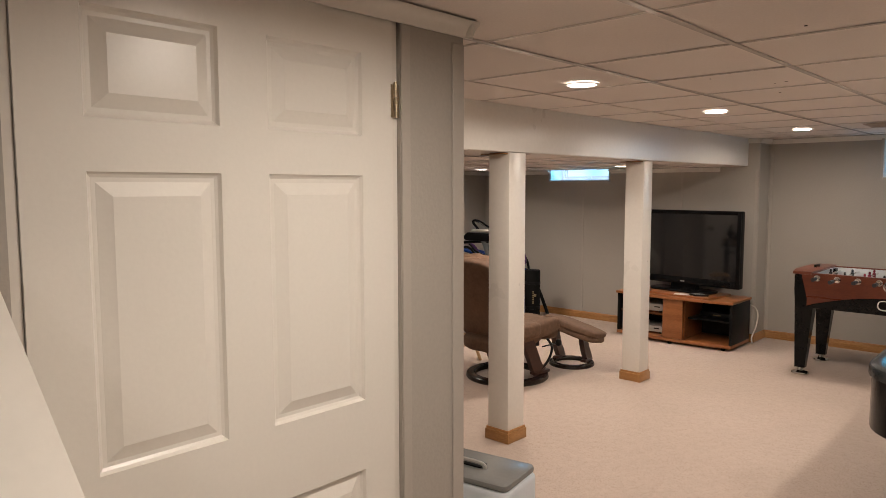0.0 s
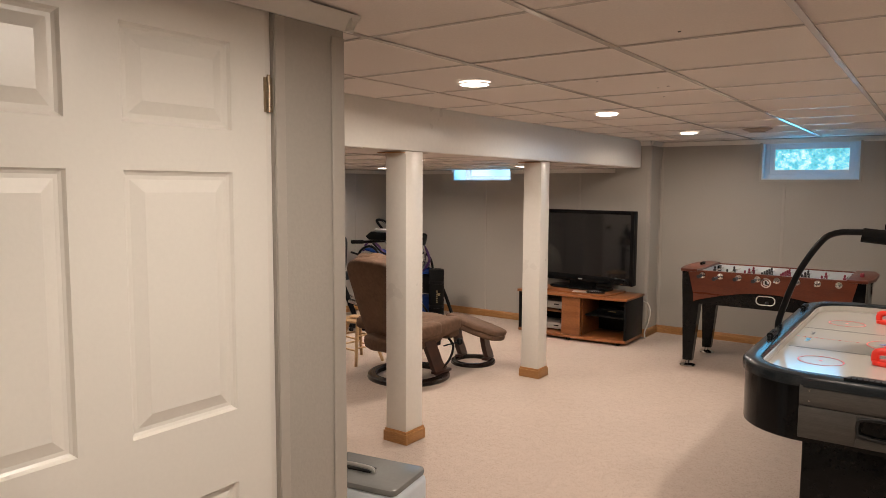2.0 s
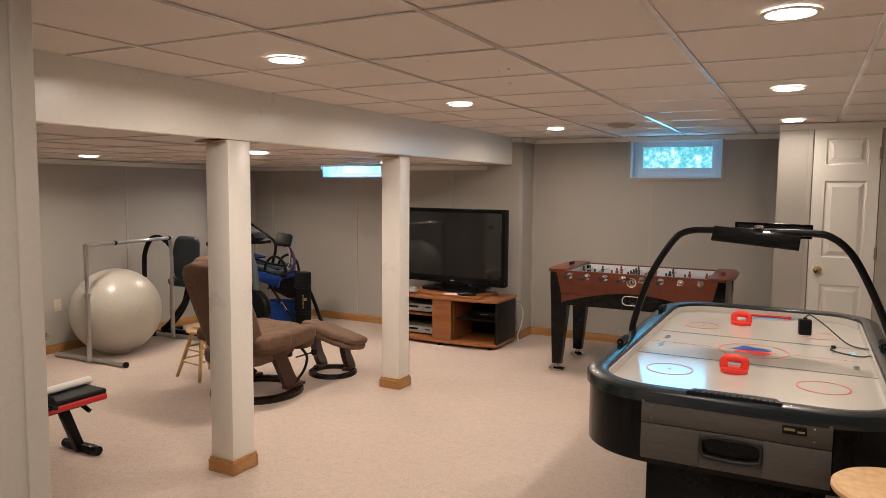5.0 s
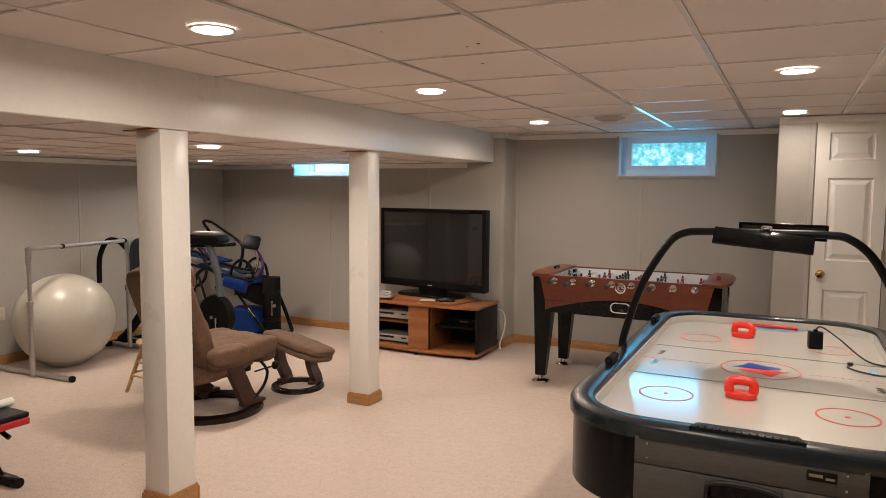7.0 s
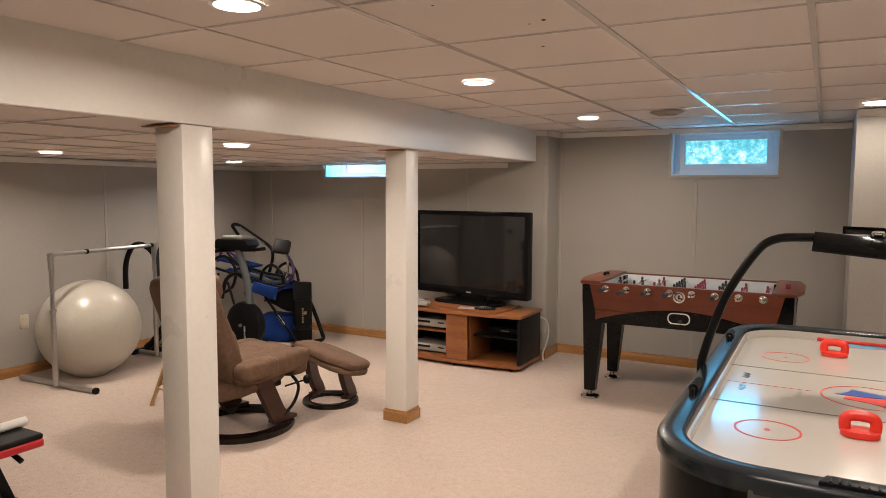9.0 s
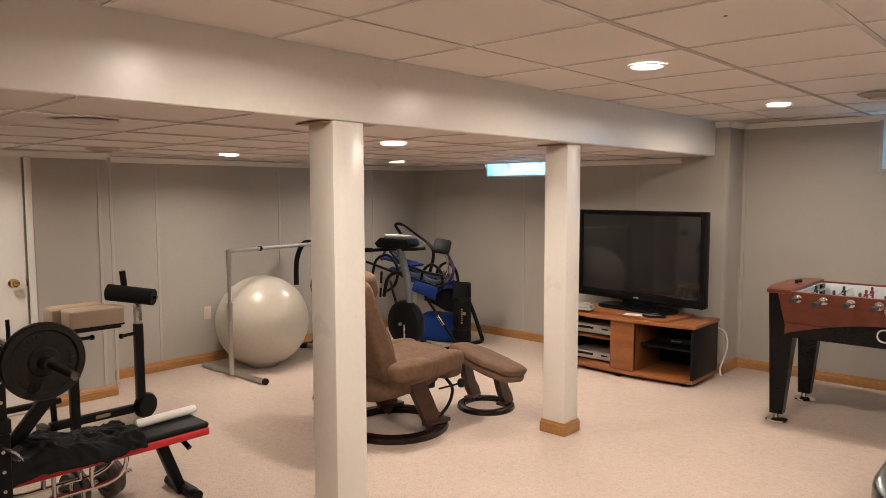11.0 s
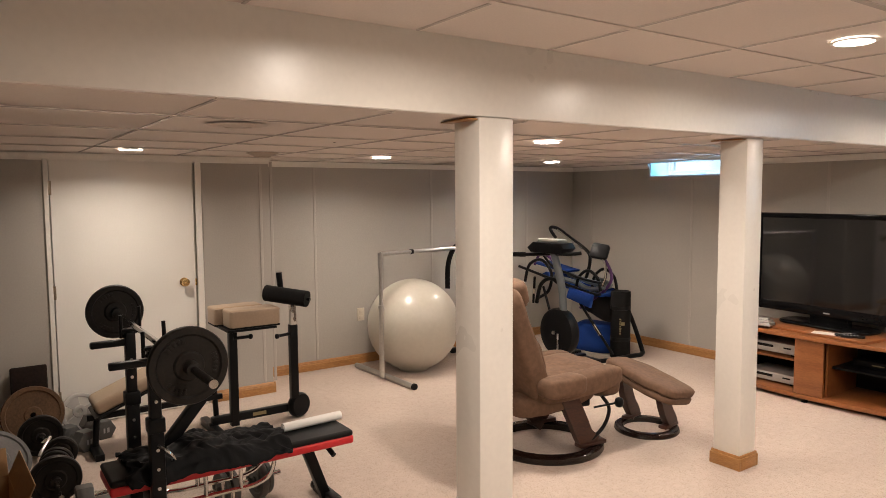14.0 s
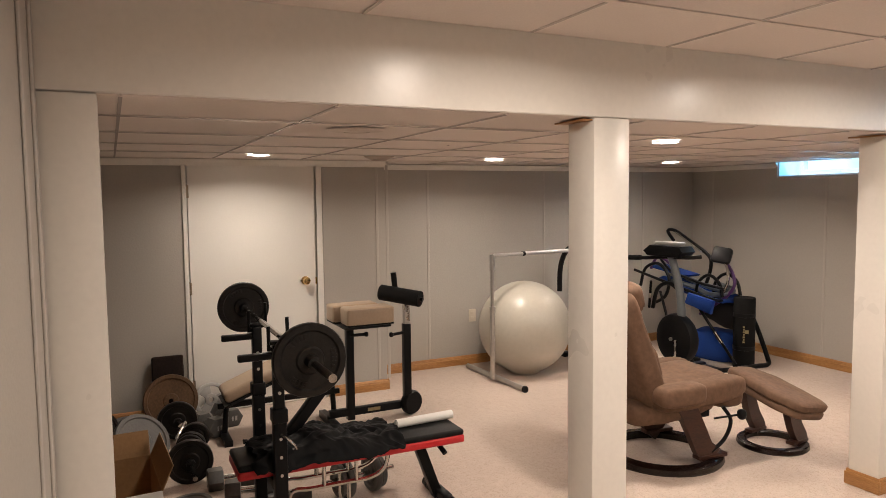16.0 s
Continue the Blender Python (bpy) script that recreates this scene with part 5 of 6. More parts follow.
TEALV = mat("dark_teal_vinyl", (0.010, 0.017, 0.022), 0.5, vary=0.15, fine=90, bump=0.1)
e = base("recumbent_bike", -5.57, 5.16, 0, 0, "black recumbent exercise bike with a dark padded seat back", "exercise bike")
Shape().pillow((0, 0, 0.87), (0.25, 0.10, 0.46), 0.45, pose(0, 0, 0, 14, 5, 35), seg=32, lump=0.006).make("seat_back", TEALV, e)
Shape().pillow((0.05, 0.0, 0.585), (0.36, 0.30, 0.10), 0.5, seg=24).make("seat", TEALV, e)
Shape().tube([(-0.36, -0.20, 0.62), (-0.36, -0.19, 0.86), (-0.28, -0.17, 1.02), (-0.15, -0.15, 1.03), (-0.03, -0.12, 0.92), (0.06, -0.10, 0.70), (0.10, -0.08, 0.56)], 0.024, 12).make("handle_arc", FOAM, e)
Shape().tube([(0.04, 0.02, 0.56), (0.0, 0.0, 0.36), (-0.10, -0.05, 0.18), (-0.22, -0.10, 0.06)], 0.036, 12).tube([(0.10, 0.02, 0.56), (0.18, 0.08, 0.30), (0.26, 0.12, 0.06)], 0.030, 12).make("frame", BLACKM, e)
Shape().box((0.0, 0.02, 0.030), (0.62, 0.07, 0.05), 0.01).box((-0.30, 0.0, 0.024), (0.06, 0.42, 0.046), 0.01).make("base_rails", BLACKM, e)
Shape().tube([(-0.02, -0.02, 0.60), (0.16, -0.06, 0.56), (0.24, -0.10, 0.50)], 0.016, 10).make("seat_bracket", STEEL, e)
Shape().box((0, 0, 0), (0.05, 0.03, 0.62), 0.008, m=pose(0.02, -0.06, 0.33, -24, 26, 0)).make("diagonal_arm", BLACKM, e)

# stationary bike: wheel housing, grey mast, console
GREYP = mat("grey_plastic", (0.11, 0.125, 0.13), 0.4, vary=0.1, bump=0.05)
e = base("exercise_cycle", -4.92, 5.46, 0, 0, "black and grey upright exercise cycle with a round wheel housing", "exercise bike")
m = pose(0, 0, 0.30, 90, 0, -2)
Shape().lathe([(0, -0.055), (0.17, -0.055), (0.205, -0.045), (0.215, -0.02), (0.215, 0.02), (0.205, 0.045), (0.17, 0.055), (0.11, 0.060), (0, 0.062)], 44, m).make("wheel_housing", BLACKP, e)
Shape().lathe([(0, 0.062), (0.016, 0.064), (0.014, 0.080), (0, 0.082)], 20, m).make("hub", STEEL, e)
Shape().rod((0.05, -0.07, 0.30), (0.07, -0.09, 0.17), 0.008).rod((0.07, -0.09, 0.17), (0.12, -0.17, 0.16), 0.008).make("crank", STEEL, e)
Shape().box((0.13, -0.19, 0.155), (0.10, 0.08, 0.025), 0.006, m=None).make("pedal", BLACKP, e)
Shape().tube([(0.05, 0.0, 0.40), (0.045, 0.0, 0.55), (0.02, 0.0, 0.72), (-0.04, 0.0, 0.90), (-0.09, 0.0, 1.02)], 0.034, 14).make("mast", GREYP, e)
Shape().prism([(-0.25, -0.02), (-0.20, -0.06), (0.16, -0.06), (0.22, -0.01), (0.18, 0.035), (-0.17, 0.035)], 0.16, pose(-0.10, 0.08, 1.055, 90, 0, 0), 0.012).make("console", BLACKP, e)
Shape().box((-0.10, 0.0, 1.107), (0.26, 0.12, 0.03), 0.012).make("console_top", SILVER, e)
Shape().tube([(-0.55, -0.05, 0.955), (-0.38, -0.03, 0.965), (-0.15, 0.0, 0.985), (0.12, 0.0, 1.00), (0.20, 0.06, 1.01)], 0.017, 12).make("handlebar", BLACKM, e)
Shape().rod((-0.58, -0.05, 0.955), (-0.42, -0.035, 0.963), 0.022, seg=14).make("bar_grip", FOAM, e)
Shape().box((0.0, 0.0, 0.045), (0.07, 0.62, 0.05), 0.01).box((0.0, -0.28, 0.026), (0.42, 0.07, 0.05), 0.012).box((0.0, 0.28, 0.026), (0.42, 0.07, 0.05), 0.012).box((0.0, 0.0, 0.09), (0.10, 0.30, 0.06), 0.01).make("base_frame", BLACKM, e)
Shape().rod((-0.50, -0.20, 0.34), (-0.30, -0.12, 0.27), 0.030, seg=16).rod((-0.46, -0.24, 0.30), (-0.28, -0.16, 0.235), 0.022, seg=16).make("chrome_arms", CHROME, e)
Shape().tube([(-0.32, 0.02, 0.52), (-0.24, 0.0, 0.70), (-0.12, 0.02, 0.76), (0.0, 0.05, 0.66), (-0.04, 0.06, 0.50), (-0.18, 0.05, 0.40)], 0.018, 10).make("swing_arm", BLACKM, e)

# folded lounge exerciser with blue sling
BLUE = mat("royal_blue_fabric", (0.009, 0.040, 0.20), 0.75, vary=0.2, fine=120, bump=0.3, spec=0.2)
CLOTHK = mat("black_nylon", (0.008, 0.008, 0.009), 0.6, vary=0.2, fine=120, bump=0.15, spec=0.25)
PURP = mat("violet_band", (0.07, 0.02, 0.11), 0.5, vary=0.1, bump=0.05)
e = base("folded_ab_lounge", -4.98, 6.08, 0, 0, "folded exercise lounger with black tubes and blue fabric sling", "exercise machine")
Shape().tube([(-0.62, -0.02, 1.08), (-0.72, 0.0, 1.17), (-0.62, 0.0, 1.175), (-0.42, 0.0, 1.08), (-0.20, 0.0, 0.965), (-0.17, 0.0, 0.86), (-0.22, 0.0, 0.70)], 0.017, 12, 5).make("upper_tube", BLACKM, e)
Shape().rod((-0.60, 0.0, 1.165), (-0.26, 0.0, 0.995), 0.0175, seg=12).make("bright_tube", CHROME, e)
Shape().prism(rr(0.085, 0.075, 0.03, 5), 0.055, pose(-0.04, 0.0, 0.965, 62, 8, 28), 0.016).make("head_pad", BLACKP, e)
Shape().tube([(-0.02, 0.02, 0.92), (0.06, 0.02, 0.82), (0.10, 0.0, 0.72), (0.04, -0.02, 0.62), (-0.12, -0.04, 0.50), (-0.24, -0.05, 0.42)], 0.015, 10).make("violet_tube", PURP, e)
Shape().tube([(-0.95, 0.0, 0.78), (-0.86, 0.0, 0.90), (-0.70, 0.0, 0.86), (-0.62, 0.02, 0.74)], 0.015, 10).make("violet_loop", PURP, e)
for yy in (-0.12, 0.10):
    Shape().tube([(-0.24, yy, 0.55), (-0.20, yy, 0.72), (-0.08, yy, 0.80), (0.04, yy, 0.74), (0.08, yy, 0.62)], 0.015, 10).make("hoop", BLACKM, e)
sl = Shape()
n1, n2 = 26, 9
V = [[sl.bm.verts.new((-0.72 + 0.82 * i / n1, -0.15 + 0.30 * j / n2, 0.72 - 0.13 * i / n1 - 0.07 * math.sin(math.pi * i / n1) * math.sin(math.pi * j / n2) + 0.02 * noise.noise(Vector((i * 0.4, j * 0.5, 2))))) for j in range(n2 + 1)] for i in range(n1 + 1)]
for i in range(n1):
    for j in range(n2):
        sl.bm.faces.new((V[i][j], V[i + 1][j], V[i + 1][j + 1], V[i][j + 1]))
r = bmesh.ops.extrude_face_region(sl.bm, geom=list(sl.bm.faces))
bmesh.ops.translate(sl.bm, vec=(0, 0, -0.02), verts=[v for v in r["geom"] if isinstance(v, bmesh.types.BMVert)])
sl.make("blue_sling", BLUE, e)
for yy in (-0.17, 0.17):
    Shape().tube([(-1.0, yy, 0.77), (-0.5, yy, 0.68), (0.0, yy, 0.60), (0.12, yy, 0.60)], 0.014, 10).make("sling_tube", BLACKM, e)
s = Shape().prism([(-0.22, -0.06), (0.08, -0.12), (0.11, 0.0), (-0.18, 0.04)], 0.04, pose(0, -0.23, 0.60, 90, 0, 0), 0.01)
s.make("blue_flap", BLUE, e)
for (a, b) in (((-0.34, -0.22, 0.52), (-0.02, -0.34, 0.03)), ((-0.08, -0.22, 0.50), (0.22, -0.10, 0.05)), ((-0.60, -0.20, 0.60), (-0.30, -0.28, 0.08)), ((-0.75, -0.18, 0.68), (-0.86, -0.1, 0.40))):
    Shape().rod(a, b, 0.013, seg=10).make("strut", BLACKM, e)
    a, b = Vector(a), Vector(b)
    Shape().rod(a.lerp(b, 0.42), a.lerp(b, 0.62), 0.016, seg=10).make("bright_joint", CHROME, e)
Shape().tube([(-0.30, -0.30, 0.022), (0.02, -0.36, 0.022), (0.20, -0.33, 0.022), (0.26, -0.18, 0.022), (0.27, 0.10, 0.022), (0.27, 0.24, 0.024), (0.24, 0.26, 0.09), (0.14, 0.24, 0.34), (0.06, 0.18, 0.55)], 0.021, 12).make("base_tube", BLACKM, e)
Shape().box((-0.08, -0.33, 0.045), (0.18, 0.10, 0.085), 0.02).make("foot_rest", FOAM, e)
Shape().tube([(-0.55, -0.10, 0.70), (-0.30, -0.05, 0.66), (-0.05, -0.12, 0.63), (0.05, 0.05, 0.66), (-0.2, 0.12, 0.70)], 0.022, 10).tube([(-0.5, 0.05, 0.72), (-0.2, 0.0, 0.68), (0.02, 0.0, 0.66)], 0.026, 10).make("grey_straps", GREYP, e)
# Added black bulk that fills a dark area of the pile, no known part.
Shape().pillow((-0.14, 0.06, 0.44), (0.44, 0.18, 0.24), 0.45, pose(0, 0, 0, 0, 14, 0), seg=36, lump=0.02, crease=0.005).make("black_pad", CLOTHK, e)
Shape().prism([(-0.90, 0.0), (-0.46, -0.05), (-0.44, -0.03), (-0.88, 0.03)], 0.20, pose(0, 0.16, 0.79, 90, 0, 0), 0.012).make("blue_back", BLUE, e)
Shape().tube([(-0.92, -0.16, 0.62), (-0.84, -0.17, 0.80), (-0.66, -0.17, 0.86), (-0.52, -0.17, 0.74), (-0.56, -0.17, 0.56), (-0.74, -0.16, 0.46)], 0.016, 10).make("side_hoop", BLACKM, e)
Shape().tube([(0.00, -0.02, 0.94), (0.06, -0.04, 0.84), (0.08, -0.06, 0.74), (0.07, -0.10, 0.66)], 0.012, 10).make("pad_bracket", CHROME, e)
Shape().tube([(-0.66, -0.14, 0.90), (-0.50, -0.16, 0.80), (-0.30, -0.17, 0.76), (-0.10, -0.16, 0.72), (0.10, -0.14, 0.70)], 0.013, 10).make("upper_rail", BLACKM, e)
s = Shape().pillow((0, 0, 0.14), (0.46, 0.30, 0.28), 0.35, lump=0.02)
o = tagged(s.make("blue_bag", BLUE), "bulging royal blue fabric bag on the carpet", "bag")
o.matrix_basis = pose(-5.12, 6.18, 0, 0, 0, 15)
e = base("rolled_mat", -4.80, 6.12, 0, 0, "rolled black exercise mat standing upright, tied with bands", "exercise mat")
sp = Shape()
sp.lathe([(0, 0.002), (0.086, 0.002), (0.090, 0.012), (0.090, 0.612), (0.086, 0.622), (0.055, 0.618), (0.05, 0.622), (0.02, 0.618), (0, 0.622)], 36)
sp.make("roll", FOAM, e)
for z in (0.18, 0.47):
    Shape().lathe([(0.0885, z - 0.018), (0.0925, z - 0.016), (0.0925, z + 0.016), (0.0885, z + 0.018), (0.0885, z - 0.018)], 36).make("band", BLACKP, e)
pr = Shape()
for k in range(7):
    pr.box((0, 0, 0.24 + k * 0.022), (0.018 - 0.005 * (k % 2), 0.003, 0.013), 0, m=pose(0, 0, 0, 0, 0, 40) @ pose(0, -0.0905, 0))
pr.box((0, 0, 0.33), (0.03, 0.003, 0.03), 0, m=pose(0, 0, 0, 0, 0, 55) @ pose(0, -0.0905, 0))
tagged(pr.make("faded_print", GOLD, e), kind="stuff")


# ---- weight corner ----
IRON = mat("black_cast_iron", (0.0115, 0.0095, 0.008), 0.46, 0.0, spec=0.25, vary=0.5, scale=14, fine=90, bump=0.25)
RUST = mat("rusty_iron", (0.12, 0.065, 0.032), 0.75, 0.2, vary=0.35, scale=9, fine=70, bump=0.3)
GREYI = mat("grey_enamel_iron", (0.10, 0.096, 0.09), 0.5, 0.1, vary=0.2, fine=70, bump=0.2)
REDV = mat("red_vinyl", (0.50, 0.012, 0.018), 0.38, vary=0.08, fine=80, bump=0.06)
BLKV = mat("black_vinyl", (0.007, 0.007, 0.007), 0.5, spec=0.15, vary=0.15, fine=110, bump=0.12)
TANV = mat("tan_vinyl", (0.36, 0.27, 0.19), 0.45, vary=0.10, fine=70, bump=0.1)
CARD = mat("cardboard", (0.36, 0.215, 0.105), 0.8, vary=0.12, scale=4, fine=60, bump=0.1, spec=0.2)
CLOTH = mat("black_cloth", (0.0035, 0.0035, 0.004), 0.6, vary=0.25, fine=140, bump=0.15, spec=0.14)


def plate_profile(r, t):
    return [(0.016, -t / 2), (0.045, -t / 2), (0.050, -t / 2 + 0.004), (0.052, -t * 0.28), (r - 0.030, -t * 0.28), (r - 0.024, -t / 2), (r - 0.004, -t / 2), (r, -t * 0.3),
            (r, t * 0.3), (r - 0.004, t / 2), (r - 0.024, t / 2), (r - 0.030, t * 0.28), (0.052, t * 0.28), (0.050, t / 2 - 0.004), (0.045, t / 2), (0.016, t / 2), (0.016, -t / 2)]


def weight_plate(m, r, t, material, label):
    o = tagged(Shape().lathe(plate_profile(r, t), 44, m).make("weight_plate", material), label, "weight plate", "loose weight plates")
    return o


def raised_marks(s, m, r, n=3):
    """Cast lettering round a plate, too worn to read."""
    for k in range(n):
        for j in range(-2, 3):
            a = 2 * math.pi * k / n + j * 0.17
            s.box((0, r, 0), (0.012, 0.018, 0.002), 0.0006, m=m @ pose(0, 0, 0, 0, 0, math.degrees(a)))


# barbell
by, bz = 1.757, 0.952
e = base("barbell", -3.665, by, bz, 0, "steel barbell with black iron plates resting on the rack", "barbell")
Shape().rod((-0.95, 0, 0), (0.90, 0, 0), 0.0125, seg=18).make("bar", CHROME, e)
for x in (0.775, -0.585):
    mm = pose(x, 0, 0, 0, 90, 0)
    p = Shape().lathe(plate_profile(0.133, 0.036), 48, mm)
    sgn = 1
    raised_marks(p, mm @ pose(0, 0, 0.012), 0.088)
    p.make("iron_plate", IRON, e)
    Shape().lathe([(0.0125, -0.03), (0.024, -0.028), (0.024, 0.028), (0.0125, 0.03), (0.0125, -0.03)], 20, pose(x + 0.05, 0, 0, 0, 90, 0)).make("collar", IRON, e)
    Shape().rod((x + 0.03, 0, 0), (x + 0.28 if x > 0 else x - 0.3, 0, 0), 0.0135, seg=18).make("sleeve", IRON, e)
Shape().rod((1.055, 0, 0), (1.064, 0, 0), 0.0145, seg=18).make("bar_end", CHROME, e)

# flat bench with rack
e = base("weight_bench", -3.605, 2.13, 0, 0, "black and red padded flat weight bench with barbell rack", "weight bench")
Shape().box((0, 0, 0.366), (0.262, 1.085, 0.030), 0.012, 3).make("pad_top", BLKV, e)
Shape().box((0, 0, 0.334), (0.266, 1.09, 0.040), 0.012, 3).make("pad_side", REDV, e)
Shape().box((0, 0, 0.296), (0.05, 0.95, 0.04), 0.004).make("spine", BLACKM, e)
Shape().box((0, 0, 0), (0.05, 0.05, 0.33), 0.004, m=pose(-0.015, 0.40, 0.165, 20, 0, 0)).make("front_leg", BLACKM, e)
Shape().box((-0.02, 0.465, 0.026), (0.24, 0.05, 0.045), 0.006).make("front_foot", BLACKM, e)
for sx in (-0.15, 0.11):
    Shape().rod((sx - 0.012, 0.465, 0.026), (sx + 0.03, 0.465, 0.026), 0.0275, seg=16).make("foot_cap", BLACKP, e)
Shape().rod((0.02, 0.44, 0.30), (0.09, 0.455, 0.26), 0.013, seg=12).make("adjust_knob", BLACKP, e)
for k, x in enumerate((0.175, -0.295)):
    Shape().box((x, by - 2.13, 0.31), (0.055, 0.055, 0.62), 0.005).box((x, by - 2.13, 0.60), (0.066, 0.066, 0.06), 0.006).make("upright_sleeve", BLACKM, e)
    Shape().box((x, by - 2.13, 0.74), (0.044, 0.044, 0.33), 0.004).make("upright", BLACKM, e)
    Shape().tube([(x, by - 2.16, 0.885), (x, by - 2.10, 0.905), (x, by - 2.085, 0.93), (x, by - 2.085, 1.02)], 0.008, 8, 4).rod((x, by - 2.165, 0.88), (x, by - 2.165, 0.985), 0.008).box((x, by - 2.13, 0.915), (0.05, 0.07, 0.014), 0.004).make("bar_hook", BLACKM, e)
    Shape().box((x, by - 2.13 - 0.085, 0.86), (0.03, 0.16, 0.03), 0.006).make("safety_arm", BLACKM, e)
    Shape().box((x, by - 2.13, 0.026), (0.05, 0.50, 0.05), 0.006).make("rack_foot", GREYI, e)
    h = Shape()
    for z in (0.34, 0.42, 0.50, 0.70, 0.78):
        h.rod((x + 0.0225, by - 2.13, z), (x + 0.0295, by - 2.13, z), 0.007, seg=10)
    tagged(h.make("bolt_heads", STEEL, e), kind="stuff")
Shape().box((-0.06, by - 2.13, 0.27), (0.47, 0.045, 0.045), 0.004).make("cross_member", BLACKM, e)
Shape().box((0, 0, 0), (0.05, 0.05, 0.36), 0.004, m=pose(-0.06, -0.22, 0.50, -40, 0, 0)).make("diagonal_brace", BLACKM, e)
Shape().tube([(0.205, by - 2.13, 0.52), (0.235, by - 2.10, 0.50), (0.225, by - 2.07, 0.46), (0.205, by - 2.08, 0.45)], 0.006, 8).make("spring_clip", CHROME, e)

# jacket on the bench
j = Shape()
n1, n2 = 96, 54
V = []
for i in range(n1 + 1):
    row = []
    for k in range(n2 + 1):
        u, v = i / n1, k / n2
        y = 1.66 + 0.68 * u
        x = -3.80 + 0.37 * v
        edge = max(0.0, abs(2 * v - 1) - 0.62) / 0.38
        wob = noise.noise(Vector((u * 5, v * 4, 0.3)))
        fold = noise.noise(Vector((u * 16 + 2 * wob, v * 7, 1.7)))
        ridge = 0.5 - abs(noise.noise(Vector((u * 9 + 1.5 * wob, v * 5 - wob, 4.1))))
        fine = 0.5 - abs(noise.noise(Vector((u * 21 - wob, v * 10 + 2 * wob, 8.6))))
        z = 0.390 + 0.026 * (0.5 + wob) * (1 - edge) + 0.010 * fold + 0.020 * ridge + 0.010 * fine - 0.05 * edge ** 1.5 * (1.0 + 0.6 * wob)
        z += 0.045 * math.exp(-((u - 0.45) / 0.22) ** 2 - ((v - 0.45) / 0.35) ** 2)
        z = max(z, 0.386) if edge == 0 else z
        row.append(j.bm.verts.new((x + 0.012 * wob, y + 0.04 * noise.noise(Vector((v * 6, 3, u * 2))), z)))
    V.append(row)
for i in range(n1):
    for k in range(n2):
        j.bm.faces.new((V[i][k], V[i + 1][k], V[i + 1][k + 1], V[i][k + 1]))
r = bmesh.ops.extrude_face_region(j.bm, geom=list(j.bm.faces))
bmesh.ops.translate(j.bm, vec=(0, 0, -0.006), verts=[v for v in r["geom"] if isinstance(v, bmesh.types.BMVert)])
tagged(j.make("black_jacket", CLOTH, sharp=60), "crumpled black jacket thrown over the weight bench", "jacket")
s = Shape().tube([(-3.635, 2.375, 0.404), (-3.645, 2.53, 0.404), (-3.655, 2.69, 0.404)], 0.0215, 20, 1).tube([(-3.634, 2.373, 0.404), (-3.634, 2.376, 0.404)], 0.014, 16, 1)
tagged(s.make("paper_roll", PAPER), "rolled white paper lying on the bench", "paper roll")

# preacher curl bench with tan pads
e = base("curl_bench", -4.95, 2.60, 0, 0, "black steel curl bench with tan vinyl pads and foam roller", "weight bench")
Shape().box((0, -0.04, 0.33), (0.052, 0.052, 0.62), 0.005).make("pad_post", BLACKM, e)
Shape().box((0, -0.04, 0.655), (0.04, 0.04, 0.10), 0.003).make("post_tube", STEEL, e)
Shape().box((-0.01, 0.045, 0.672), (0.34, 0.32, 0.016), 0.004).make("pad_board", BLACKP, e)
for px, py in ((0.075, 0.065), (-0.10, 0.02)):
    Shape().box((px, py, 0.742), (0.165, 0.33, 0.118), 0.018, 4).make("tan_pad", TANV, e)
    Shape().tube([(px + ax * 0.078, py + ay * 0.160, 0.790) for ax, ay in ((-1, -1), (1, -1), (1, 1), (-1, 1))], 0.0045, 8, 1, True).make("piping", TANV, e)
    Shape().box((px, py, 0.687), (0.160, 0.325, 0.014), 0.004).make("dark_edge", BLKV, e)
Shape().rod((0.02, -0.04, 0.60), (0.02, 0.07, 0.60), 0.011, seg=12).pillow((0.02, 0.075, 0.60), (0.035, 0.03, 0.035), 0.8, seg=12).make("pin_knob", BLACKP, e)
Shape().box((0.03, 0.365, 0.36), (0.052, 0.052, 0.58), 0.005).make("roller_post", BLACKM, e)
Shape().box((0.03, 0.365, 0.71), (0.040, 0.040, 0.18), 0.003).make("roller_tube", STEEL, e)
Shape().rod((0.03, 0.365, 0.59), (0.05, 0.25, 0.585), 0.011, seg=12).pillow((0.05, 0.245, 0.585), (0.035, 0.03, 0.035), 0.8, seg=12).make("roller_pin", BLACKP, e)
Shape().rod((-0.03, 0.205, 0.872), (0.19, 0.405, 0.838), 0.054, seg=24).make("foam_roller", FOAM, e)
Shape().rod((-0.045, 0.191, 0.874), (0.205, 0.419, 0.836), 0.013, seg=12).make("roller_axle", BLACKM, e)
Shape().rod((0.03, 0.29, 0.855), (0.03, 0.275, 1.01), 0.020, seg=16).make("handle_stub", BLACKP, e)
Shape().box((0.0, 0.12, 0.075), (0.05, 0.62, 0.05), 0.005).make("base_beam", BLACKM, e)
Shape().box((0.0265, 0.12, 0.078), (0.003, 0.09, 0.022), 0.0).make("maker_plate", GOLD, e)
Shape().lathe([(0, -0.03), (0.075, -0.03), (0.085, -0.015), (0.085, 0.015), (0.075, 0.03), (0, 0.03)], 28, pose(0.02, 0.40, 0.086, 0, 90, 20)).make("wheel", BLACKP, e)
Shape().box((0.0, -0.18, 0.026), (0.42, 0.05, 0.05), 0.006).box((0.0, -0.18, 0.05), (0.05, 0.05, 0.03), 0.004).make("cross_foot", BLACKM, e)
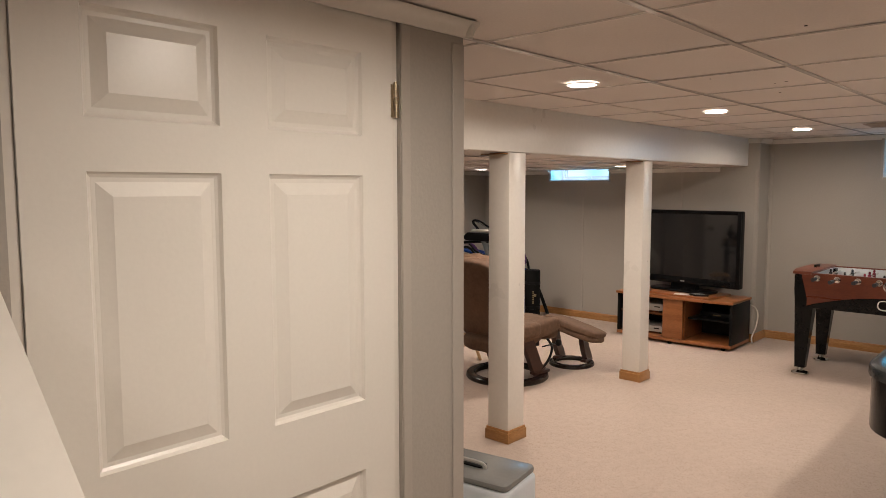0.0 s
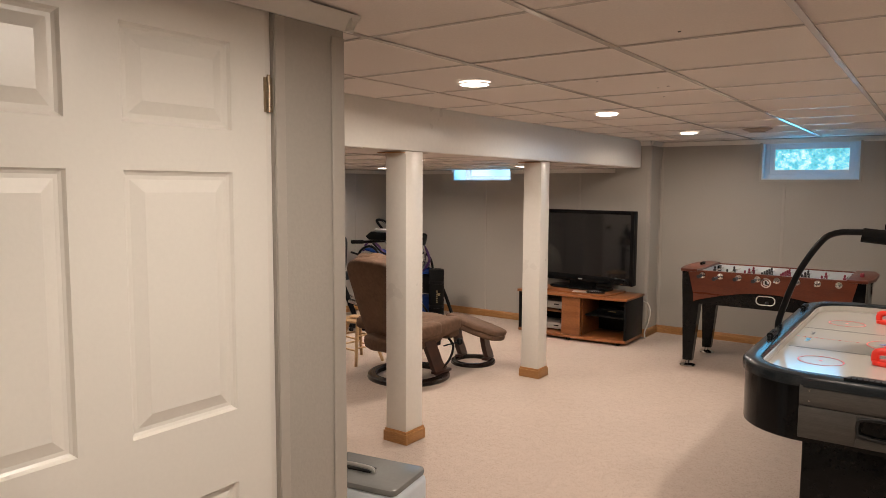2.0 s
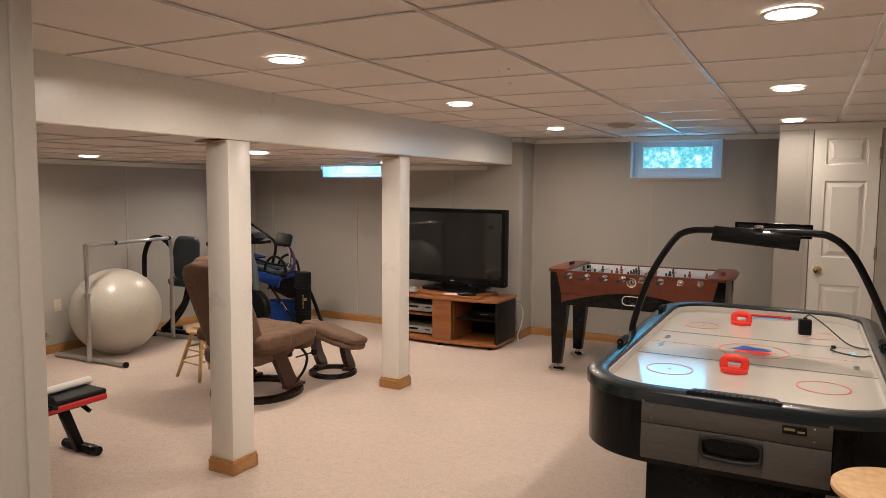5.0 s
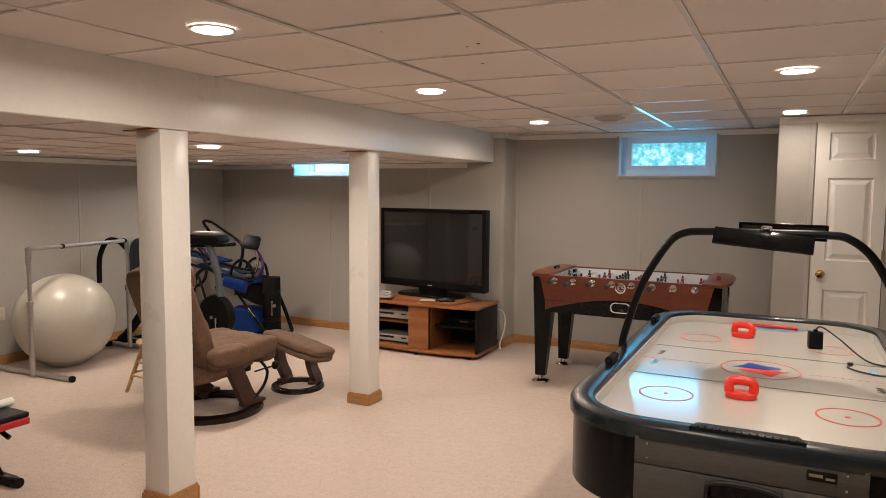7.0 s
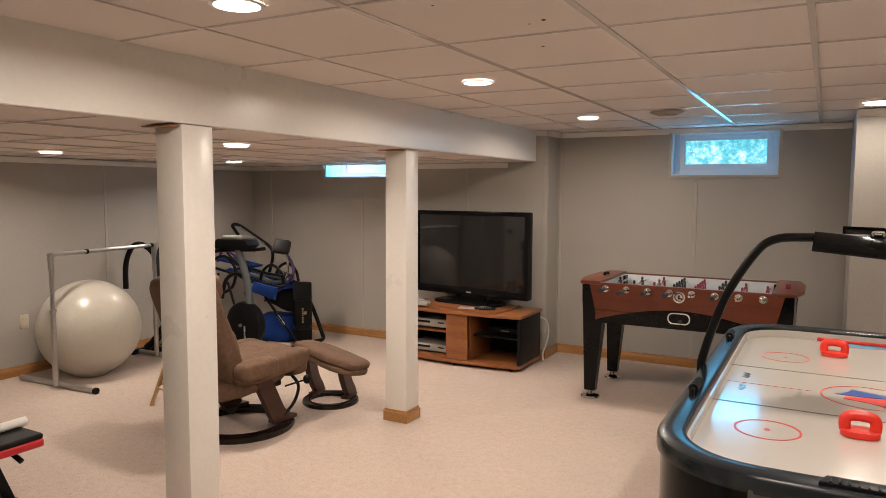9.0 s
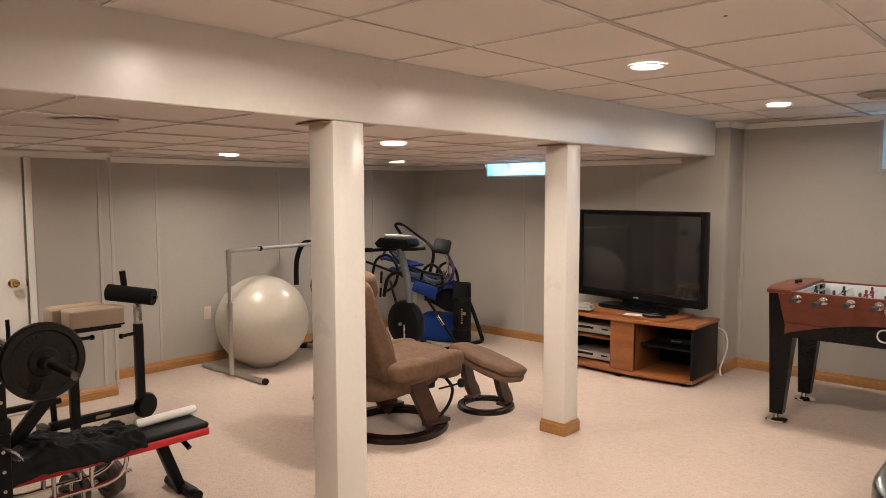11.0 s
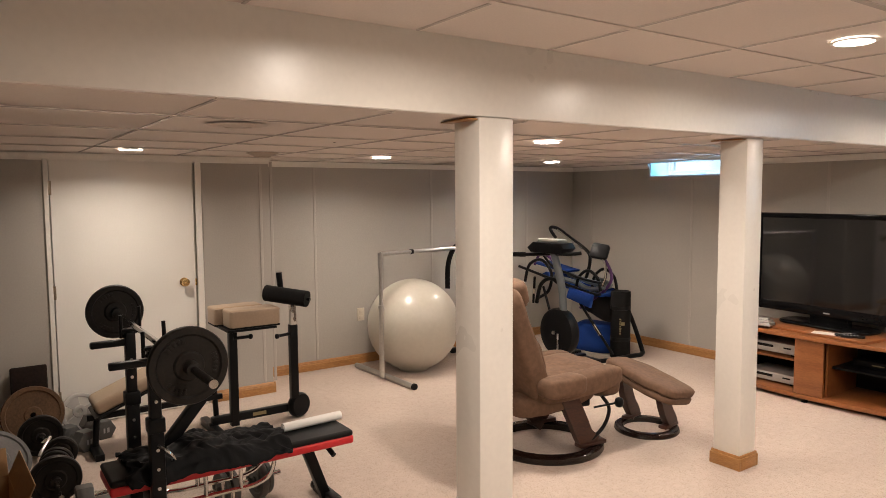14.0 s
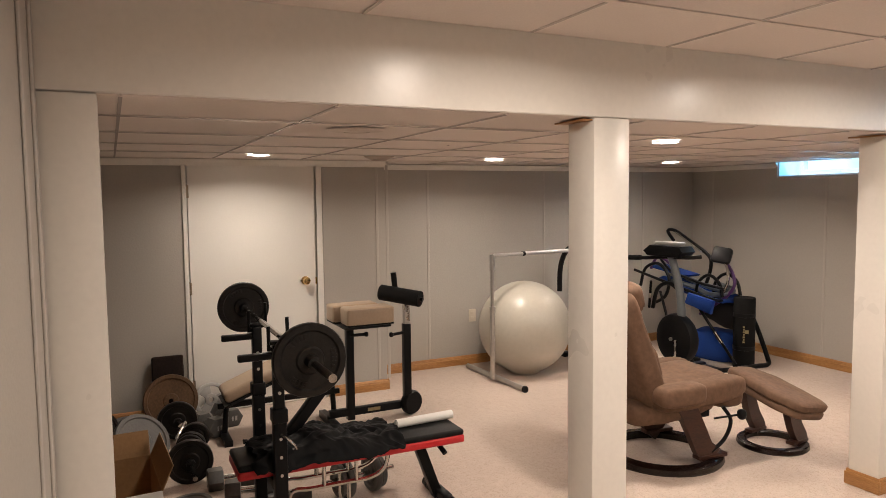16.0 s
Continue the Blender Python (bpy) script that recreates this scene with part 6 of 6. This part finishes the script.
Shape().box((0, 0, 0), (0.26, 0.62, 0.075), 0.028, 4, m=pose(-0.06, -0.58, 0.40, 22, 0, 0)).make("back_pad", TANV, e)
Shape().box((0, 0, 0), (0.28, 0.64, 0.014), 0.003, 1, m=pose(-0.06, -0.575, 0.356, 22, 0, 0)).make("back_board", BLACKP, e)
Shape().box((-0.06, -0.50, 0.215), (0.035, 0.80, 0.035), 0.004).rod((-0.06, -0.86, 0.03), (-0.06, -0.84, 0.26), 0.018).rod((-0.06, -0.14, 0.06), (-0.06, -0.16, 0.5), 0.018).box((-0.06, -0.86, 0.02), (0.36, 0.05, 0.04), 0.005).make("rear_frame", BLACKM, e)

# chrome dumbbell rack and dumbbells under the bench
e = base("tube_rack", -3.76, 2.10, 0, 0, "low bent chrome tube rack under the bench", "rack")
for xx in (0.0, 0.14):
    Shape().tube([(xx, -0.28, 0.0 + 0.012), (xx, -0.26, 0.16), (xx, -0.16, 0.165), (xx, 0.0, 0.165), (xx, 0.12, 0.165), (xx, 0.20, 0.20), (xx, 0.22, 0.28), (xx, 0.16, 0.292)], 0.011, 10, 5).make("bent_tube", CHROME, e)
    for yy in (-0.10, 0.06):
        Shape().rod((xx, yy, 0.165), (xx, yy, 0.285), 0.010, seg=12).make("tube_post", CHROME, e)
    Shape().rod((xx, 0.02, 0.012), (xx, 0.02, 0.165), 0.010, seg=12).make("tube_foot", CHROME, e)


def round_dumbbell(x, y, rz, plates, material, label):
    e = base("plate_dumbbell", x, y, 0, rz, label, "dumbbell", "plate-loaded dumbbells")
    r0 = max(p[1] for p in plates)
    Shape().rod((0, -0.20, r0), (0, 0.20, r0), 0.0125, seg=14).make("handle", CHROME, e)
    for yy, r, t in plates:
        for sg in (-1, 1):
            Shape().lathe(plate_profile(r, t), 36, pose(0, sg * yy, r0, 90, 0, 0)).make("disc", material, e)
    return e


round_dumbbell(-3.83, 2.24, 8, ((0.075, 0.098, 0.034), (0.112, 0.085, 0.028)), GREYI, "chrome dumbbell loaded with grey and black plates")
round_dumbbell(-4.80, 1.53, 76, ((0.085, 0.085, 0.03), (0.12, 0.078, 0.026)), IRON, "chrome dumbbell loaded with small black plates")


def hex_dumbbell(x, y, rz, size, length, label="grey hexagonal iron dumbbell lying on the carpet"):
    e = base("hex_dumbbell", x, y, 0, rz, label, "dumbbell", "grey hex dumbbells")
    zc = size * 0.866
    for sg in (-1, 1):
        prof = [(size * math.cos(radians(60 * k)), size * math.sin(radians(60 * k))) for k in range(6)]
        Shape().prism(prof, size * 1.3, pose(sg * length / 2 - (size * 1.3 / 2), 0, zc + 0.001, 90, 0, 90), 0.010, 2).make("hex_head", GREYI, e)
        d = Shape()
        d.box((sg * (length / 2 + size * 0.66), -0.012, zc), (0.003, 0.010, 0.03), 0).box((sg * (length / 2 + size * 0.66), 0.012, zc), (0.003, 0.014, 0.03), 0)
        tagged(d.make("cast_number", SILVER, e), kind="stuff")
    Shape().rod((-length / 2, 0, zc), (length / 2, 0, zc), size * 0.30, seg=16).make("handle", CHROME, e)
    return e


hex_dumbbell(-5.16, 1.66, 25, 0.070, 0.17)
hex_dumbbell(-5.34, 1.80, 15, 0.066, 0.17)
hex_dumbbell(-4.22, 1.66, 88, 0.062, 0.16)
hex_dumbbell(-4.02, 1.72, 80, 0.060, 0.16)

# bent curl bar with plates
e = base("curl_bar", -4.72, 1.47, 0, 0, "chrome zigzag curl bar with black plates on the floor", "barbell")
Shape().tube([(-0.55, 0, 0.122), (-0.30, 0, 0.122), (-0.22, 0.03, 0.16), (-0.10, -0.03, 0.10), (0.0, 0.03, 0.15), (0.10, -0.03, 0.10), (0.20, 0.02, 0.15), (0.28, 0, 0.122), (0.62, 0, 0.122)], 0.0125, 12, 4).make("bar", CHROME, e)
for x in (-0.42, 0.36):
    Shape().lathe(plate_profile(0.121, 0.034), 40, pose(x, 0, 0.122, 0, 90, 0)).make("iron_plate", IRON, e)
    Shape().lathe([(0.0125, -0.02), (0.025, -0.018), (0.025, 0.018), (0.0125, 0.02), (0.0125, -0.02)], 18, pose(x + 0.045, 0, 0.122, 0, 90, 0)).make("collar", IRON, e)

weight_plate(pose(-5.43, 1.455, 0.174, 0, 80, 4), 0.176, 0.036, RUST, "large rust-brown iron weight plate leaning on the wall")
weight_plate(pose(-5.44, 1.20, 0.018), 0.150, 0.034, IRON, "black iron weight plate lying flat on the carpet")
weight_plate(pose(-5.43, 1.21, 0.053, 0, 2, 40), 0.135, 0.030, GREYI, "grey iron weight plate stacked flat on another")
weight_plate(pose(-4.76, 1.25, 0.145, 0, 52, 35), 0.165, 0.034, GREYI, "grey iron weight plate leaning in the pile")
weight_plate(pose(-5.02, 1.06, 0.125, 0, 86, 60), 0.125, 0.030, IRON, "black iron weight plate standing in the pile")
weight_plate(pose(-4.05, 1.44, 0.017, 0, 0, 0), 0.105, 0.030, GREYI, "small grey weight plate lying flat on the carpet")
# three-grip silver plate
s = Shape()
pts = 48
out = [(0.118 * math.cos(2 * math.pi * k / pts), 0.118 * math.sin(2 * math.pi * k / pts)) for k in range(pts)]
ring_wall(s, out, [(x * 0.80, y * 0.80) for x, y in out], -0.014, 0.014, 0.004)
inn = [(0.042 * math.cos(2 * math.pi * k / 24), 0.042 * math.sin(2 * math.pi * k / 24)) for k in range(24)]
ring_wall(s, inn, [(x * 0.4, y * 0.4) for x, y in inn], -0.012, 0.012, 0.003)
for k in range(3):
    s.prism([(0.034, -0.026), (0.100, -0.050), (0.100, 0.050), (0.034, 0.026)], 0.018, pose(0, 0, -0.009, 0, 0, 90 + 120 * k), 0.003)
bmesh.ops.transform(s.bm, matrix=pose(-5.53, 1.725, 0.120, 0, 80, 8), verts=s.bm.verts)
tagged(s.make("grip_plate", SILVER), "silver three-grip weight plate leaning by the door", "weight plate", "loose weight plates")
MATF = mat("dark_maroon_mat", (0.018, 0.011, 0.009), 0.9, vary=0.4, scale=12, fine=60, bump=0.5, spec=0.2)
o = tagged(Shape().box((0, 0, 0.225), (0.035, 0.205, 0.45), 0.012, 3).make("floor_mat", MATF), "small dark patterned mat leaning on the wall", "mat")
o.matrix_basis = pose(-5.525, 1.452, 0.004, 0, -6, 0)

# open cardboard box
e = base("cardboard_box", -3.98, 1.115, 0, 3, "open cardboard box with white printed sides, half empty", "box")
bw, bd_, bh = 0.25, 0.17, 0.235
Shape().span(-bw, bw, -bd_, bd_, 0.001, 0.008).make("bottom", CARD, e)
for nm, c, sz in (("side_wall", (bw, 0, bh / 2), (0.006, 2 * bd_, bh)), ("side_wall", (-bw, 0, bh / 2), (0.006, 2 * bd_, bh)), ("long_wall", (0, bd_, bh / 2), (2 * bw, 0.006, bh)), ("long_wall", (0, -bd_, bh / 2), (2 * bw, 0.006, bh))):
    Shape().box(c, sz, 0.001, 1).make(nm, CARD, e)
Shape().box((bw + 0.0045, 0, bh / 2), (0.002, 2 * bd_ - 0.004, bh - 0.01), 0).make("white_face", PAPER, e)
Shape().box((0, 0, 0), (2 * bw, 0.005, 0.12), 0.001, 1, m=pose(0, bd_ + 0.025, bh + 0.052, -24)).make("long_flap", CARD, e)
Shape().box((0, 0, 0), (0.005, 2 * bd_, 0.13), 0.001, 1, m=pose(bw + 0.055, 0, bh - 0.035, 0, 122, 0)).make("end_flap", PAPER, e)
Shape().box((0, 0, 0), (0.005, 2 * bd_, 0.13), 0.001, 1, m=pose(-bw - 0.03, 0, bh + 0.055, 0, -30, 0)).make("end_flap", CARD, e)

# ---- by the stair wall ----
GREYT = mat("grey_gloss_plastic", (0.20, 0.205, 0.20), 0.2, vary=0.06, bump=0.02)
e = base("dehumidifier", -1.66, 1.385, 0, 10, "white dehumidifier with a glossy grey top", "dehumidifier")
# body shares the vinyl that carries the blue daylight tint
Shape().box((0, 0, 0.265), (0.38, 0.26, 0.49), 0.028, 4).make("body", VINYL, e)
Shape().prism(rr(0.186, 0.126, 0.03, 5), 0.026, pose(0, 0, 0.506), 0.010).make("top", GREYT, e)
Shape().box((-0.05, 0.0, 0.533), (0.15, 0.05, 0.006), 0.002).make("control_panel", BLACKP, e)
Shape().tube([(-0.14, -0.02, 0.533), (-0.12, -0.02, 0.55), (0.02, -0.02, 0.55), (0.04, -0.02, 0.533)], 0.008, 8, 4).make("handle", SILVER, e)
v = Shape()
for k in range(9):
    v.box((-0.02, -0.1315, 0.20 + k * 0.025), (0.24, 0.006, 0.010), 0.002)
tagged(v.make("grille", GREYP, e), kind="stuff")
for sx in (-0.13, 0.13):
    Shape().rod((sx, -0.08, 0.021), (sx, 0.08, 0.021), 0.0205, seg=14).make("castor", BLACKP, e)
k = Shape().prism([(-1.36, 0.0), (-0.78, 0.0), (-0.78, 1.058), (-1.36, 1.488)], 0.15, pose(0, -0.30, 0, 90, 0, 0))
kw = setting(k.make("stair_knee_wall", WHITE), "white sloping knee wall beside the stairs", "wall")
Shape().prism([(-1.37, 1.496), (-0.77, 1.052), (-0.77, 1.070), (-1.37, 1.514)], 0.18, pose(0, -0.285, 0, 90, 0, 0)).make("sloped_cap", WHITE, kw)
